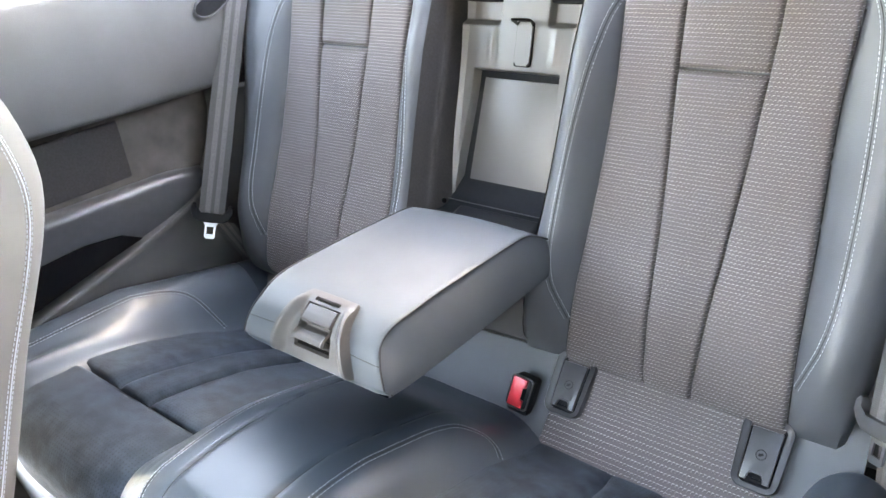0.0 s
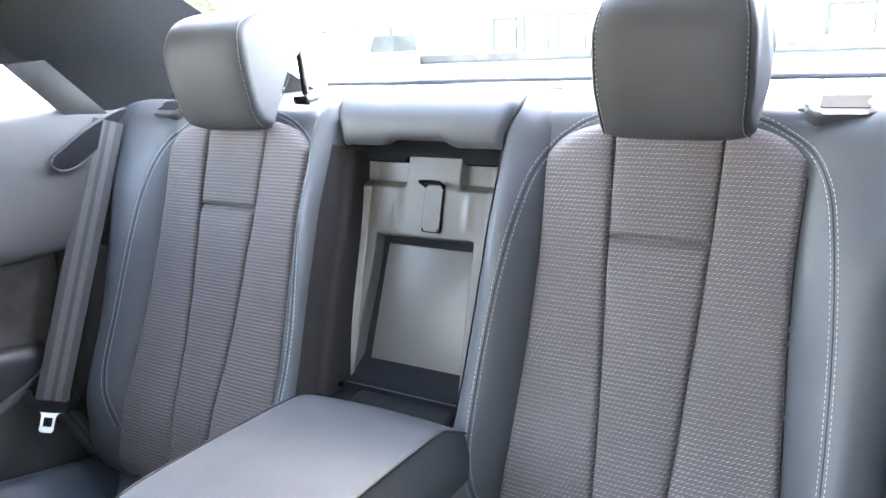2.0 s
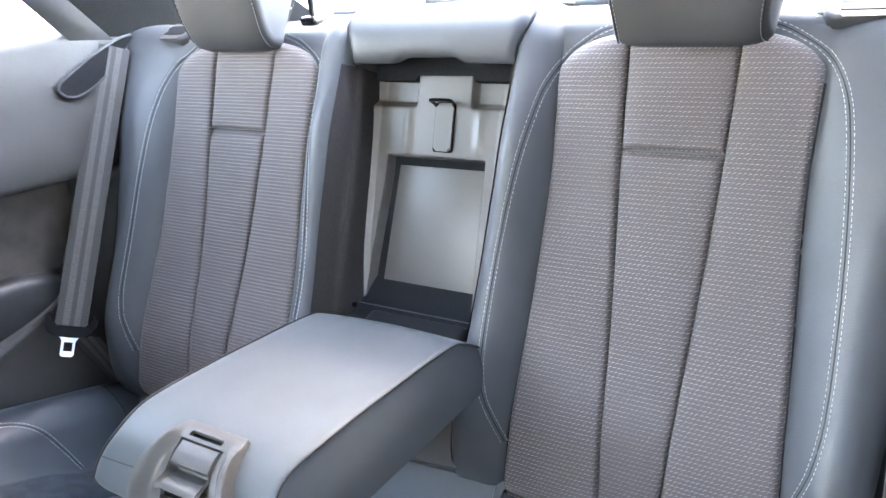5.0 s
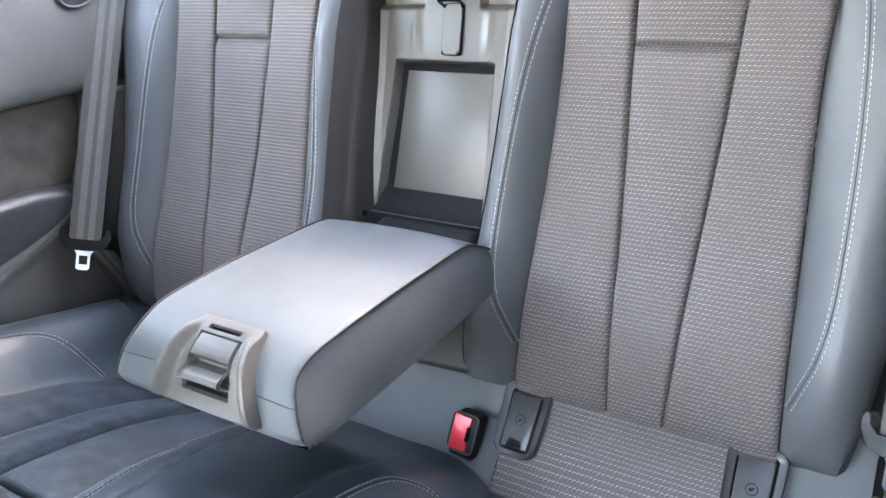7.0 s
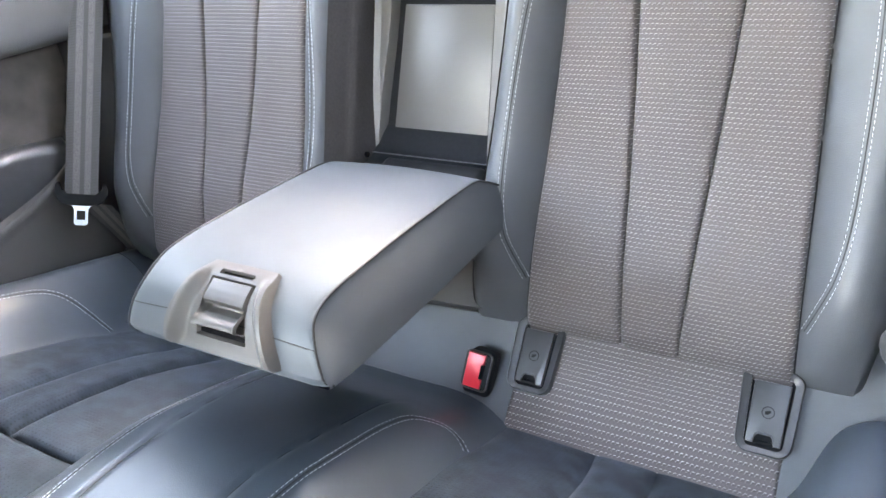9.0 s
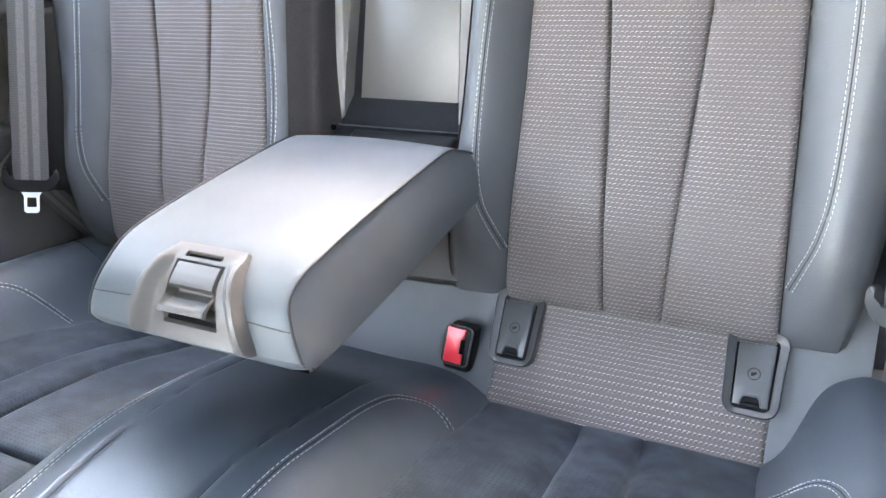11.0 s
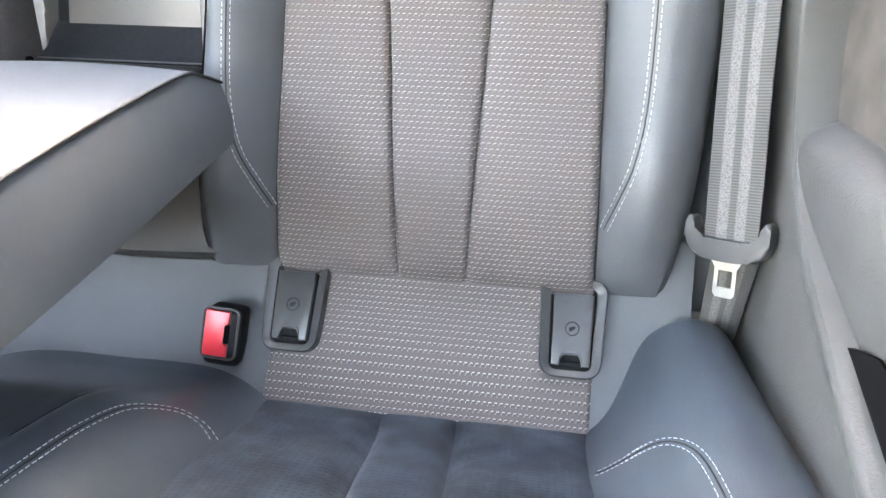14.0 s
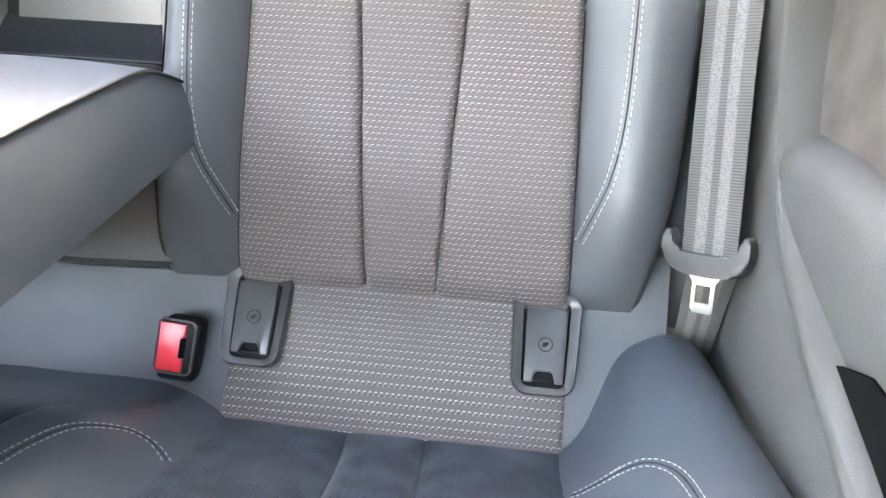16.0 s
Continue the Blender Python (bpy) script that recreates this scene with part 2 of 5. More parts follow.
def tube(pts, r, sides=8, closed=False, flat=1.0):
    bm = bmesh.new()
    pts = [Vector(p) for p in pts]
    n = len(pts)
    rings, up = [], Vector((0.13, 0.31, 0.94))
    for i, p in enumerate(pts):
        q0, q1 = (pts[i - 1], pts[(i + 1) % n]) if closed else (pts[max(i - 1, 0)], pts[min(i + 1, n - 1)])
        d = (q1 - q0).normalized()
        s = d.cross(up)
        if s.length < 1e-3:
            s = d.cross(Vector((1, 0, 0)))
        s.normalize()
        w = s.cross(d)
        rings.append([bm.verts.new(p + s * (r * math.cos(2 * math.pi * k / sides)) + w * (r * flat * math.sin(2 * math.pi * k / sides))) for k in range(sides)])
    for i in range(n if closed else n - 1):
        a, b = rings[i], rings[(i + 1) % n]
        for k in range(sides):
            bm.faces.new((a[k], a[(k + 1) % sides], b[(k + 1) % sides], b[k]))
    if not closed:
        bm.faces.new(rings[0][::-1])
        bm.faces.new(rings[-1])
    return bm


def rbox(size, m=Matrix(), bevel=0.004, seg=3, taper=1.0):
    bm = bmesh.new()
    bmesh.ops.create_cube(bm, size=1)
    for v in bm.verts:
        k = taper if v.co.z > 0 else 1
        v.co = Vector((v.co.x * size[0] * k, v.co.y * size[1] * k, v.co.z * size[2]))
    if bevel:
        bmesh.ops.bevel(bm, geom=bm.edges[:], offset=bevel, segments=seg, affect="EDGES", profile=0.5)
    bmesh.ops.transform(bm, matrix=m, verts=bm.verts[:])
    return bm


def prism(outline, depth, m, bevel=0.0, seg=2):
    """Extrudes an outline of (x, y) along z from 0 to depth, bevels its top edge, and places it."""
    bm = bmesh.new()
    lo = [bm.verts.new((x, y, 0)) for x, y in outline]
    hi = [bm.verts.new((x, y, depth)) for x, y in outline]
    top = bm.faces.new(hi)
    bm.faces.new(lo[::-1])
    n = len(lo)
    for i in range(n):
        bm.faces.new((lo[i], lo[(i + 1) % n], hi[(i + 1) % n], hi[i]))
    if bevel:
        bmesh.ops.bevel(bm, geom=top.edges[:], offset=bevel, segments=seg, affect="EDGES", profile=0.5)
    bmesh.ops.transform(bm, matrix=m, verts=bm.verts[:])
    return bm


def rounded(w, h, r, n=5):
    """The outline of a rounded rectangle."""
    out = []
    for cx, cy, a0 in ((w / 2 - r, h / 2 - r, 0), (-w / 2 + r, h / 2 - r, 90), (-w / 2 + r, -h / 2 + r, 180), (w / 2 - r, -h / 2 + r, 270)):
        for k in range(n + 1):
            a = radians(a0 + 90 * k / n)
            out.append((cx + r * math.cos(a), cy + r * math.sin(a)))
    return out


def axes(o, x, y, z):
    m = Matrix((x, y, z)).transposed().to_4x4()
    m.translation = o
    return m


def stitches(surface, path, length=0.0036, gap=0.0015, width=0.00065, lift=0.0004):
    """White thread stitches laid along a path of surface parameters."""
    pts = []
    for p in smooth_path([(x, y, 0) for x, y in path], 0.0009):
        e = 0.001
        c = Vector(surface(p.x, p.y))
        n = (Vector(surface(p.x + e, p.y)) - c).cross(Vector(surface(p.x, p.y + e)) - c).normalized()
        pts.append((c, n if n.dot(Vector((0.3, -0.6, 0.8))) > 0 else -n))
    bm = bmesh.new()
    i, dash = 0, True
    while i < len(pts) - 1:
        need = length if dash else gap
        j, run = i, 0.0
        while j < len(pts) - 1 and run < need:
            run += (pts[j + 1][0] - pts[j][0]).length
            j += 1
        if dash and run > need * 0.6:
            (a, na), (b, nb) = pts[i], pts[j]
            d = (b - a).normalized()
            b = a + d * min(need, (b - a).length)
            s = d.cross(na).normalized() * width / 2
            hi = [bm.verts.new(p + q * 0.6 + na * lift) for p, q in ((a, s), (a, -s), (b, -s), (b, s))]
            base = [bm.verts.new(p + q - na * 0.0008) for p, q in ((a, s), (a, -s), (b, -s), (b, s))]
            bm.faces.new(hi)
            for k in range(4):
                bm.faces.new((hi[k], base[k], base[(k + 1) % 4], hi[(k + 1) % 4]))
        i, dash = j, not dash
    return bm


def offset_path(path, d):
    """A path in surface parameters shifted sideways by d."""
    out = []
    for i, (x, y) in enumerate(path):
        x0, y0 = path[max(i - 1, 0)]
        x1, y1 = path[min(i + 1, len(path) - 1)]
        l = math.hypot(x1 - x0, y1 - y0)
        out.append((x - (y1 - y0) / l * d, y + (x1 - x0) / l * d))
    return out


# ---- backrests ----
TURN_R, TOP_S = 0.055, 0.545


class Back:
    """The front surface of one rear backrest: u outwards from the seat's middle, s up the back."""

    def __init__(self, xc, sgn, foot, head):
        self.xc, self.sgn = xc, sgn
        self.foot = Vector((0, *foot))
        self.d = (Vector((0, *head)) - self.foot).normalized()
        self.n = Vector((0, -self.d.z, self.d.y))

    def at(self, u, s, h):
        if s > TOP_S:
            a = (s - TOP_S) / TURN_R
            lim = radians(98)
            over = max(0.0, a - lim) * TURN_R
            a = min(a, lim)
            r = TURN_R + h
            ss = TOP_S + r * math.sin(a) + over * math.cos(lim)
            hh = r * math.cos(a) - TURN_R - over * math.sin(lim)
        else:
            ss, hh = s, h
        p = self.foot + self.d * ss + self.n * hh
        return Vector((self.xc + self.sgn * u, p.y, p.z))

    def half(self, s):
        return lerp_pts(s, [(0, 0.156), (0.2, 0.147), (0.4, 0.138), (0.52, 0.141), (0.6, 0.141)])

    def top(self, u):
        k = min(1, abs(u) / 0.150)
        return 0.500 + 0.072 * (1 - k ** 3.2) ** 0.6

    def swell(self, s):
        return 0.014 * math.exp(-((s - 0.10) / 0.10) ** 2)

    def edge(self, u, s):
        if u < 0:
            return lerp_pts(s, [(0, 0.240), (0.1, 0.232), (0.3, 0.218), (0.5, 0.205), (0.65, 0.198)]) - (0.012 * ease(s, 0.48, 0.25) if self.sgn < 0 else 0)
        return lerp_pts(s, [(0, 0.214), (0.1, 0.226), (0.3, 0.240), (0.45, 0.262), (0.55, 0.285), (0.65, 0.292)])

    def cover(self, u, s):
        """Height of the leather over the plane."""
        w, e = self.half(s), self.edge(u, s)
        k = (abs(u) - w) / (e - w)
        crest = (0.034 if u < 0 else 0.027) * ease(s, -0.02, 0.12) * (1 - 0.65 * ease(s, 0.42, 0.56))
        if k <= 0:
            h = -0.009 + 0.009 * ease(s, 0.55, 0.585)
        else:
            h = lerp_pts(k, [(0, -0.006), (0.25, 0.55 * crest), (0.55, crest), (0.8, (0.75 if u < 0 else 0.86) * crest), (1.0, -0.012 if u < 0 else 0.42 * crest)])
        return h + self.swell(s) - 0.03 * ease(s, 0.045, -0.035) ** 2

    def skin(self, u, s):
        return self.at(u, s, self.cover(u, s))


STITCH_OUTER = [(0.159, 0.066), (0.168, 0.095), (0.178, 0.130), (0.184, 0.18), (0.184, 0.26), (0.180, 0.36), (0.172, 0.45), (0.162, 0.502), (0.142, 0.539), (0.107, 0.566), (0.07, 0.579)]
STITCH_INNER = [(0.157, 0.066), (0.168, 0.095), (0.180, 0.130), (0.186, 0.18), (0.184, 0.26), (0.175, 0.36), (0.162, 0.45), (0.152, 0.502), (0.134, 0.539), (0.103, 0.566), (0.07, 0.579)]


def make_backrest(xc, sgn, foot, head, label):
    bk = Back(xc, sgn, foot, head)
    ob = thing("folding_car_seat", bk.at(0, 0, -0.05), label, "car seat", "rear backrests")
    side = [-1 - 0.25 * i for i in (4, 3, 2, 1)]
    cols = side + span(-1, -0.45, 16) + span(-0.4, 0.4, 8) + span(0.45, 1, 16) + [-c for c in side[::-1]]

    def col(q, s):
        w = bk.half(s)
        a = min(1, abs(q))
        sg = -1 if q < 0 else 1
        if a <= 0.45:
            u = w * a / 0.45
        else:
            u = w + (bk.edge(sg, s) - w) * (a - 0.45) / 0.55
        h = bk.cover(sg * u, s)
        extra = (abs(q) - 1) if abs(q) > 1 else 0
        if extra:
            r = 0.016
            h -= r * (1 - math.cos(min(1, extra * 2) * math.pi / 2)) + max(0, extra - 0.25) * 0.15
            u += r * math.sin(min(1, extra * 2) * math.pi / 2) * 0.6
            if s < TOP_S:
                h -= 0.02 * extra
        return bk.at(sg * u, s, h)

    rows = span(-0.0119, 0.52, 106) + span(0.523, 0.70, 50) + [0.73, 0.78]

    def full(q, s):
        if s < -0.02:
            k = -s
            p = col(q, -0.012)
            return p + bk.n * (-0.10 * k) + bk.d * (-0.012 * math.sin(min(1, k * 4) * math.pi / 2))
        return col(q, s)

    part("cover", sheet(full, cols, [-1, -0.6, -0.3, -0.15, -0.06] + rows), LEATHER, ob, "dark leather with raised side bolsters")

    part("side_facing", sheet(lambda q, s: full(q, s) + Vector((-sgn * 0.0012, 0, 0)) + bk.n * 0.0009, [-0.90, -0.93, -0.96, -0.98, -1.0, -1.03, -1.06, -1.1, -1.14, -1.18, -1.22, -1.27, -1.32, -1.38, -1.45, -1.5, -1.6, -1.8, -2.0], span(0.0, 0.53, 30)), SIDE_CLOTH, ob, "brown-grey cloth side facing")

    # cloth flutes of the middle panel
    def seam(s):
        return lerp_pts(s, [(0, 0.033), (0.2, 0.043), (0.43, 0.056), (0.6, 0.061)])

    def flute(left, right, s0, s1, puff):
        def pos(a, b):
            k = (b * 2 - 1)
            u = left(0) + (right(0) - left(0)) * a
            for _ in range(4):
                top = bk.top(u) if s1 is None else s1
                s = s0 + (top - s0) * b
                u = left(s) + (right(s) - left(s)) * a
            bulge = 0.26 * (1 - abs(2 * a - 1) ** 4) + 0.74 * (1 - abs(2 * a - 1) ** 34)
            ends = 1 - abs(k) ** 40
            wave = 0.0012 * noise.noise(Vector((u * 26 * sgn + xc * 50, s * 26, 3.1)))
            h = -0.0070 + (0.0080 + puff) * bulge * ends + bk.swell(s) + wave - 0.03 * ease(s, 0.035, -0.035) ** 2
            return u, s, h
        return (sheet(lambda a, b: bk.at(*pos(a, b)), [0, 0.006, 0.018, 0.04, 0.075] + span(0.12, 0.88, 14) + [0.925, 0.96, 0.982, 0.994, 1],
                      [0, 0.004, 0.010, 0.02] + span(0.035, 0.965, 70) + [0.98, 0.99, 0.996, 1], lambda a, b: (pos(a, b)[0] * sgn, pos(a, b)[1])))

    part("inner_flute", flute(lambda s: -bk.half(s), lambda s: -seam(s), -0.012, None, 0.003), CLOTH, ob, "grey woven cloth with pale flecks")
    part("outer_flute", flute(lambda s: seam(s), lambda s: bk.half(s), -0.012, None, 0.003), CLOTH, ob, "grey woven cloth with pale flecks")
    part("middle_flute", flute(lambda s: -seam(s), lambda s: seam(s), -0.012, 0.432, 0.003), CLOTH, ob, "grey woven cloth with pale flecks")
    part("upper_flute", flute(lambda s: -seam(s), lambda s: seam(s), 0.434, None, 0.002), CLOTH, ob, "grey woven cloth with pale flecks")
    for sd in (-1, 1):
        sewn = STITCH_OUTER if sd > 0 else STITCH_INNER
        for off in (-0.0034, 0.0034):
            line = [(sd * x, y) for x, y in offset_path(sewn, off)]
            part("stitching", stitches(bk.skin, line, width=0.0006), THREAD, ob, "white thread stitches")
        groove = [bk.skin(sd * p.x, p.y) for p in smooth_path([(x, y, 0) for x, y in sewn], 0.006)]
        part("seam", tube([p - bk.n * 0.0003 for p in groove], 0.0008, 6), SEAM, ob, "dark sewn seam")
        cord = [bk.at(sd * (bk.half(s) + 0.0012), s, bk.cover(sd * bk.half(s), s) + 0.0012) for s in span(-0.010, 0.51, 60)]
        part("welt", tube(cord, 0.0016, 6), SEAM, ob, "dark seam cord")
    # plain leather return between the outer bolster and the side trim
    part("side_return", sheet(lambda u, s: bk.at(u, s, -0.030 - 0.05 * max(0, u - 0.25)), span(0.19, 0.30, 8), span(-0.02, 0.53, 24), None,
                              lambda u, s: bk.at(u, s, -0.042 - 0.05 * max(0, u - 0.25))), LEATHER, ob, "plain leather return beside the bolster")
    # release handle let into the outer shoulder
    o = bk.at(0.169, 0.589, -0.0030)
    m = axes(o, Vector((1, 0, 0)), Vector((0, 0.885, 0.465)), Vector((0, -0.465, 0.885)))
    bezel = part("release_bezel", prism(rounded(0.076, 0.044, 0.019, 8), 0.022, m @ pose(0, 0, -0.013), 0.005, 3), PLASTIC_SMOOTH, ob, "smooth grey oval bezel")
    part("release_lever", prism(rounded(0.046, 0.024, 0.004), 0.002, m @ pose(0, 0.001, 0.0078)), PLASTIC_DARK, bezel, "dark lever recess")
    return ob


make_backrest(0.312, 1, (0.070, 0.367), (0.216, 0.865), "dark leather rear backrest with grey woven fluted panel")
make_backrest(-0.328, -1, (0.032, 0.372), (0.205, 0.868), "dark leather rear backrest beside the far window, woven fluted panel")


# ---- headrests ----
def make_headrest(xc, dy, label):
    ob = thing("headrest", (xc, 0.29 + dy, 0.925), label, "headrest", "rear headrests")
    prof = [(0.196, 0.893), (0.180, 0.897), (0.165, 0.916), (0.153, 0.950), (0.146, 0.985), (0.146, 1.014), (0.157, 1.040), (0.187, 1.056), (0.230, 1.061), (0.280, 1.052),
            (0.328, 1.046), (0.345, 1.036), (0.334, 1.027), (0.284, 1.010), (0.240, 0.984), (0.216, 0.948), (0.202, 0.910)]
    loop = smooth_path([(y, z, 0) for y, z in prof] + [(prof[0][0], prof[0][1], 0)], 0.006)[:-1]
    cy, cz, W = 0.215, 0.985, 0.081
    ks = [-1, -0.985, -0.955, -0.91, -0.86] + span(-0.8, 0.8, 14) + [0.86, 0.91, 0.955, 0.985, 1]

    def pos(i, b):
        p = loop[int(i) % len(loop)]
        k = (1 - abs(b) ** 5) ** 0.40 if abs(b) < 1 else 0.0
        k = 0.55 + 0.45 * k
        w = W * (1 - 0.075 * ease(p.y, 0.95, 0.89) - 0.13 * ease(p.y, 1.00, 1.065) - 0.16 * ease(p.x, 0.25, 0.35) + 0.085 * ease(p.x, 0.155, 0.205))
        return Vector((xc + b * w, dy + cy + (p.x - cy) * (1 - (1 - k) * 0.5), cz + (p.y - cz) * (1 - (1 - k) * 0.42)))

    bm = bmesh.new()
    grid = [[bm.verts.new(pos(i, b)) for b in ks] for i in range(len(loop))]
    for i in range(len(loop)):
        for j in range(len(ks) - 1):
            bm.faces.new((grid[i][j], grid[(i + 1) % len(loop)][j], grid[(i + 1) % len(loop)][j + 1], grid[i][j + 1]))
    bm.faces.new([g[0] for g in grid])
    bm.faces.new([g[-1] for g in grid][::-1])
    bmesh.ops.recalc_face_normals(bm, faces=bm.faces[:])
    part("cushion", bm, LEATHER_HEAD_SHADED, ob)
    for sd in (-1, 1):
        n0 = min(range(len(loop)), key=lambda i: (loop[i].x - 0.196) ** 2 + (loop[i].y - 0.893) ** 2)
        pts = [pos(i, sd * 0.90) for i in range(n0, len(loop)) if loop[i].x < 0.32 and (loop[i].y > 1.035 or loop[i].x < 0.2)]

        def line(a, b, pts=pts):
            i = min(len(pts) - 1.001, max(0, a / 0.006))
            return pts[int(i)].lerp(pts[int(i) + 1], i - int(i)) + Vector((sd * 0.0003 + b, -0.0003, 0.0002))
        part("stitching", stitches(line, [(0.006 * (len(pts) - 2) * q, 0) for q in (0.0, 0.33, 0.67, 1.0)], 0.0024, 0.0014, 0.00032, 0.0005), THREAD, ob, "white thread stitches")
        part("seam", tube([p + Vector((sd * 0.0022, 0, 0)) for p in pts], 0.0007, 6), SEAM, ob, "dark sewn seam")
        part("post", tube([(xc + sd * (0.058 - 0.10 * (z - 0.915)), 0.300 + dy, z) for z in (0.915, 0.96, 1.02)], 0.0055, 12), BLACK, ob, "slim black steel post")
        part("post_sleeve", rbox((0.030, 0.034, 0.014), pose(xc + sd * 0.058, 0.298 + dy, 0.931, 8, 0, 0), 0.005), BLACK, ob, "black plastic sleeve")
    return ob


make_headrest(0.325, 0.0, "dark leather headrest with white stitching on slim posts")
make_headrest(-0.312, -0.006, "dark leather headrest with white stitching on slim posts")


# ---- seat bench ----
def pan(y):
    """Height of the seat pan from its rear edge to the front roll."""
    return lerp_pts(-y, [(-0.10, 0.225), (0.01, 0.268), (0.09, 0.302), (0.14, 0.327), (0.22, 0.358), (0.32, 0.386), (0.42, 0.402), (0.6, 0.41)])


def bench_height(x, y):
    ax = abs(x)
    z = pan(y)
    hump = lerp_pts(ax, [(0.0, 0.056), (0.06, 0.0555), (0.10, 0.049), (0.13, 0.032), (0.152, 0.010), (0.17, -0.006)])
    crest = 0.357 + 0.25 * (0.06 - y) - 0.25 * max(0, -0.22 - y) - z
    bol = lerp_pts(ax, [(0.455, -0.006), (0.472, 0.0), (0.49, 0.022), (0.515, 0.72 * crest), (0.55, crest), (0.58, 0.96 * crest), (0.602, 0.74 * crest), (0.618, 0.4 * crest), (0.632, 0.0)])
    k = 0.46 + 0.54 * ease(y, -0.02, -0.155)
    if ax < 0.17:
        z += hump * k if hump > 0 else hump
        z -= (0.30 * max(0, -0.29 - y) ** 1.5) * ease(ax, 0.17, 0.12)
    elif ax > 0.455:
        z += bol * (1 - 0.30 * ease(y, 0.05, 0.09))
    else:
        z -= 0.006 + 0.016 * ease(min(ax - 0.17, 0.455 - ax), 0.0, 0.015)
    return z


FRONT_Y, FRONT_R = -0.43, 0.06


def bench(x, t):
    """t runs from the rear edge forwards in metres, and on over the front roll."""
    y = REAR_Y - t
    if y > FRONT_Y:
        return Vector((x, y, bench_height(x, y)))
    a = min((FRONT_Y - y) / FRONT_R, math.pi / 2 + 0.1)
    more = max(0, (FRONT_Y - y) - FRONT_R * (math.pi / 2 + 0.1))
    z = bench_height(x, FRONT_Y)
    return Vector((x, FRONT_Y - FRONT_R * math.sin(a) + more * 0.1, z - FRONT_R * (1 - math.cos(a)) - more))


REAR_Y = 0.075


def centre_seam_x(t):
    """Sideways place of the long seams on the raised centre."""
    return 0.062 + 0.013 * ease(t, 0.42, 0.26)


seat = thing("rear_seat_bench", (0, -0.2, 0.02), "dark leather rear bench with fluted suede seats and raised centre", "car seat")
STITCH_HUMP = [(0.160, 0.191), (0.146, 0.181), (0.130, 0.183), (0.118, 0.199), (0.109, 0.222), (0.1045, 0.258), (0.103, 0.30), (0.101, 0.34), (0.098, 0.38), (0.096, 0.44), (0.097, 0.52), (0.099, 0.60)]
STITCH_BOL = [(0.474, 0.170), (0.490, 0.177), (0.507, 0.191), (0.521, 0.207), (0.530, 0.228), (0.535, 0.264), (0.538, 0.32), (0.540, 0.40), (0.542, 0.50), (0.542, 0.58)]


def bench_top(x, t):
    p = bench(x, t)
    p.z += 0.0016 * noise.noise(Vector((x * 9, t * 9, 1.7)))
    return p


def bench_skin():
    xs = span(-0.632, -0.44, 42) + span(-0.43, -0.18, 8) + span(-0.172, 0.172, 78) + span(0.18, 0.43, 8) + span(0.44, 0.632, 42)
    ts = span(0, 0.52, 110) + span(0.524, 0.62, 20) + [0.66, 0.75, 0.85]
    def f(x, t):
        p = bench_top(x, t)
        ax = abs(x)
        p.z -= 0.0022 * math.exp(-((ax - centre_seam_x(t)) / 0.0026) ** 2) * ease(t, 0.14, 0.24)
        return p
    return sheet(f, xs, ts)


part("leather_cover", bench_skin(), LEATHER_SEAT, seat, "smooth dark leather over bolsters and centre")
for sd in (-1, 1):
    for st in (STITCH_HUMP, STITCH_BOL):
        part("seam", tube([bench_top(sd * p.x, p.y) - Vector((0, 0, 0.0002)) for p in smooth_path([(a, b, 0) for a, b in st], 0.006)], 0.0008, 6), SEAM, seat, "dark sewn seam")
    for off in (-0.0031, 0.0031):
        for st in (STITCH_HUMP, STITCH_BOL):
            part("stitching", stitches(lambda x, t: bench_top(x, t), [(sd * a, b) for a, b in offset_path(st, off)], 0.0036, 0.0016, 0.0006, 0.0005), THREAD, seat, "white thread stitches")
    part("centre_seam", tube([bench_top(sd * centre_seam_x(t), t) + Vector((0, 0, -0.0022)) for t in span(0.20, 0.6, 70)], 0.0007, 6), SEAM, seat, "dark sewn seam")
    if sd < 0:
        part("bolster_seam", tube([bench(sd * x, 0.060) + Vector((0, 0, 0.0004)) for x in span(0.476, 0.612, 30)], 0.0007, 6), SEAM, seat, "dark sewn seam")


def suede_piece(xc, left, right, t0, t1):
    def pos(a, b):
        t = t0 + (t1 - t0) * b
        x = xc + left(t) + (right(t) - left(t)) * a
        y = REAR_Y - t
        z0 = bench(x, t)
        flat = ease(b, 0.16, 0.0)
        bulge = ((1 - abs(2 * a - 1) ** 6) * (1 - flat) + 0.8 * flat) * (1 - abs(2 * b - 1) ** 40)
        lift = -0.005 + 0.014 * bulge + 0.002 * noise.noise(Vector((x * 14, t * 14, 5.5)))
        a2 = min(max(0, (FRONT_Y - y) / FRONT_R), math.pi / 2)
        base = Vector((x, z0.y, z0.z))
        if y > FRONT_Y:
            base.z = pan(y) - 0.006
        else:
            base.z = z0.z - bench_height(x, FRONT_Y) + pan(FRONT_Y) - 0.006
        return base + Vector((0, -math.sin(a2), math.cos(a2))) * lift, (x, t)
    return sheet(lambda a, b: pos(a, b)[0], [0, 0.01, 0.03, 0.07] + span(0.13, 0.87, 12) + [0.93, 0.97, 0.99, 1],
                 [0, 0.005, 0.014] + span(0.03, 0.97, 60) + [0.986, 0.995, 1], lambda a, b: pos(a, b)[1])


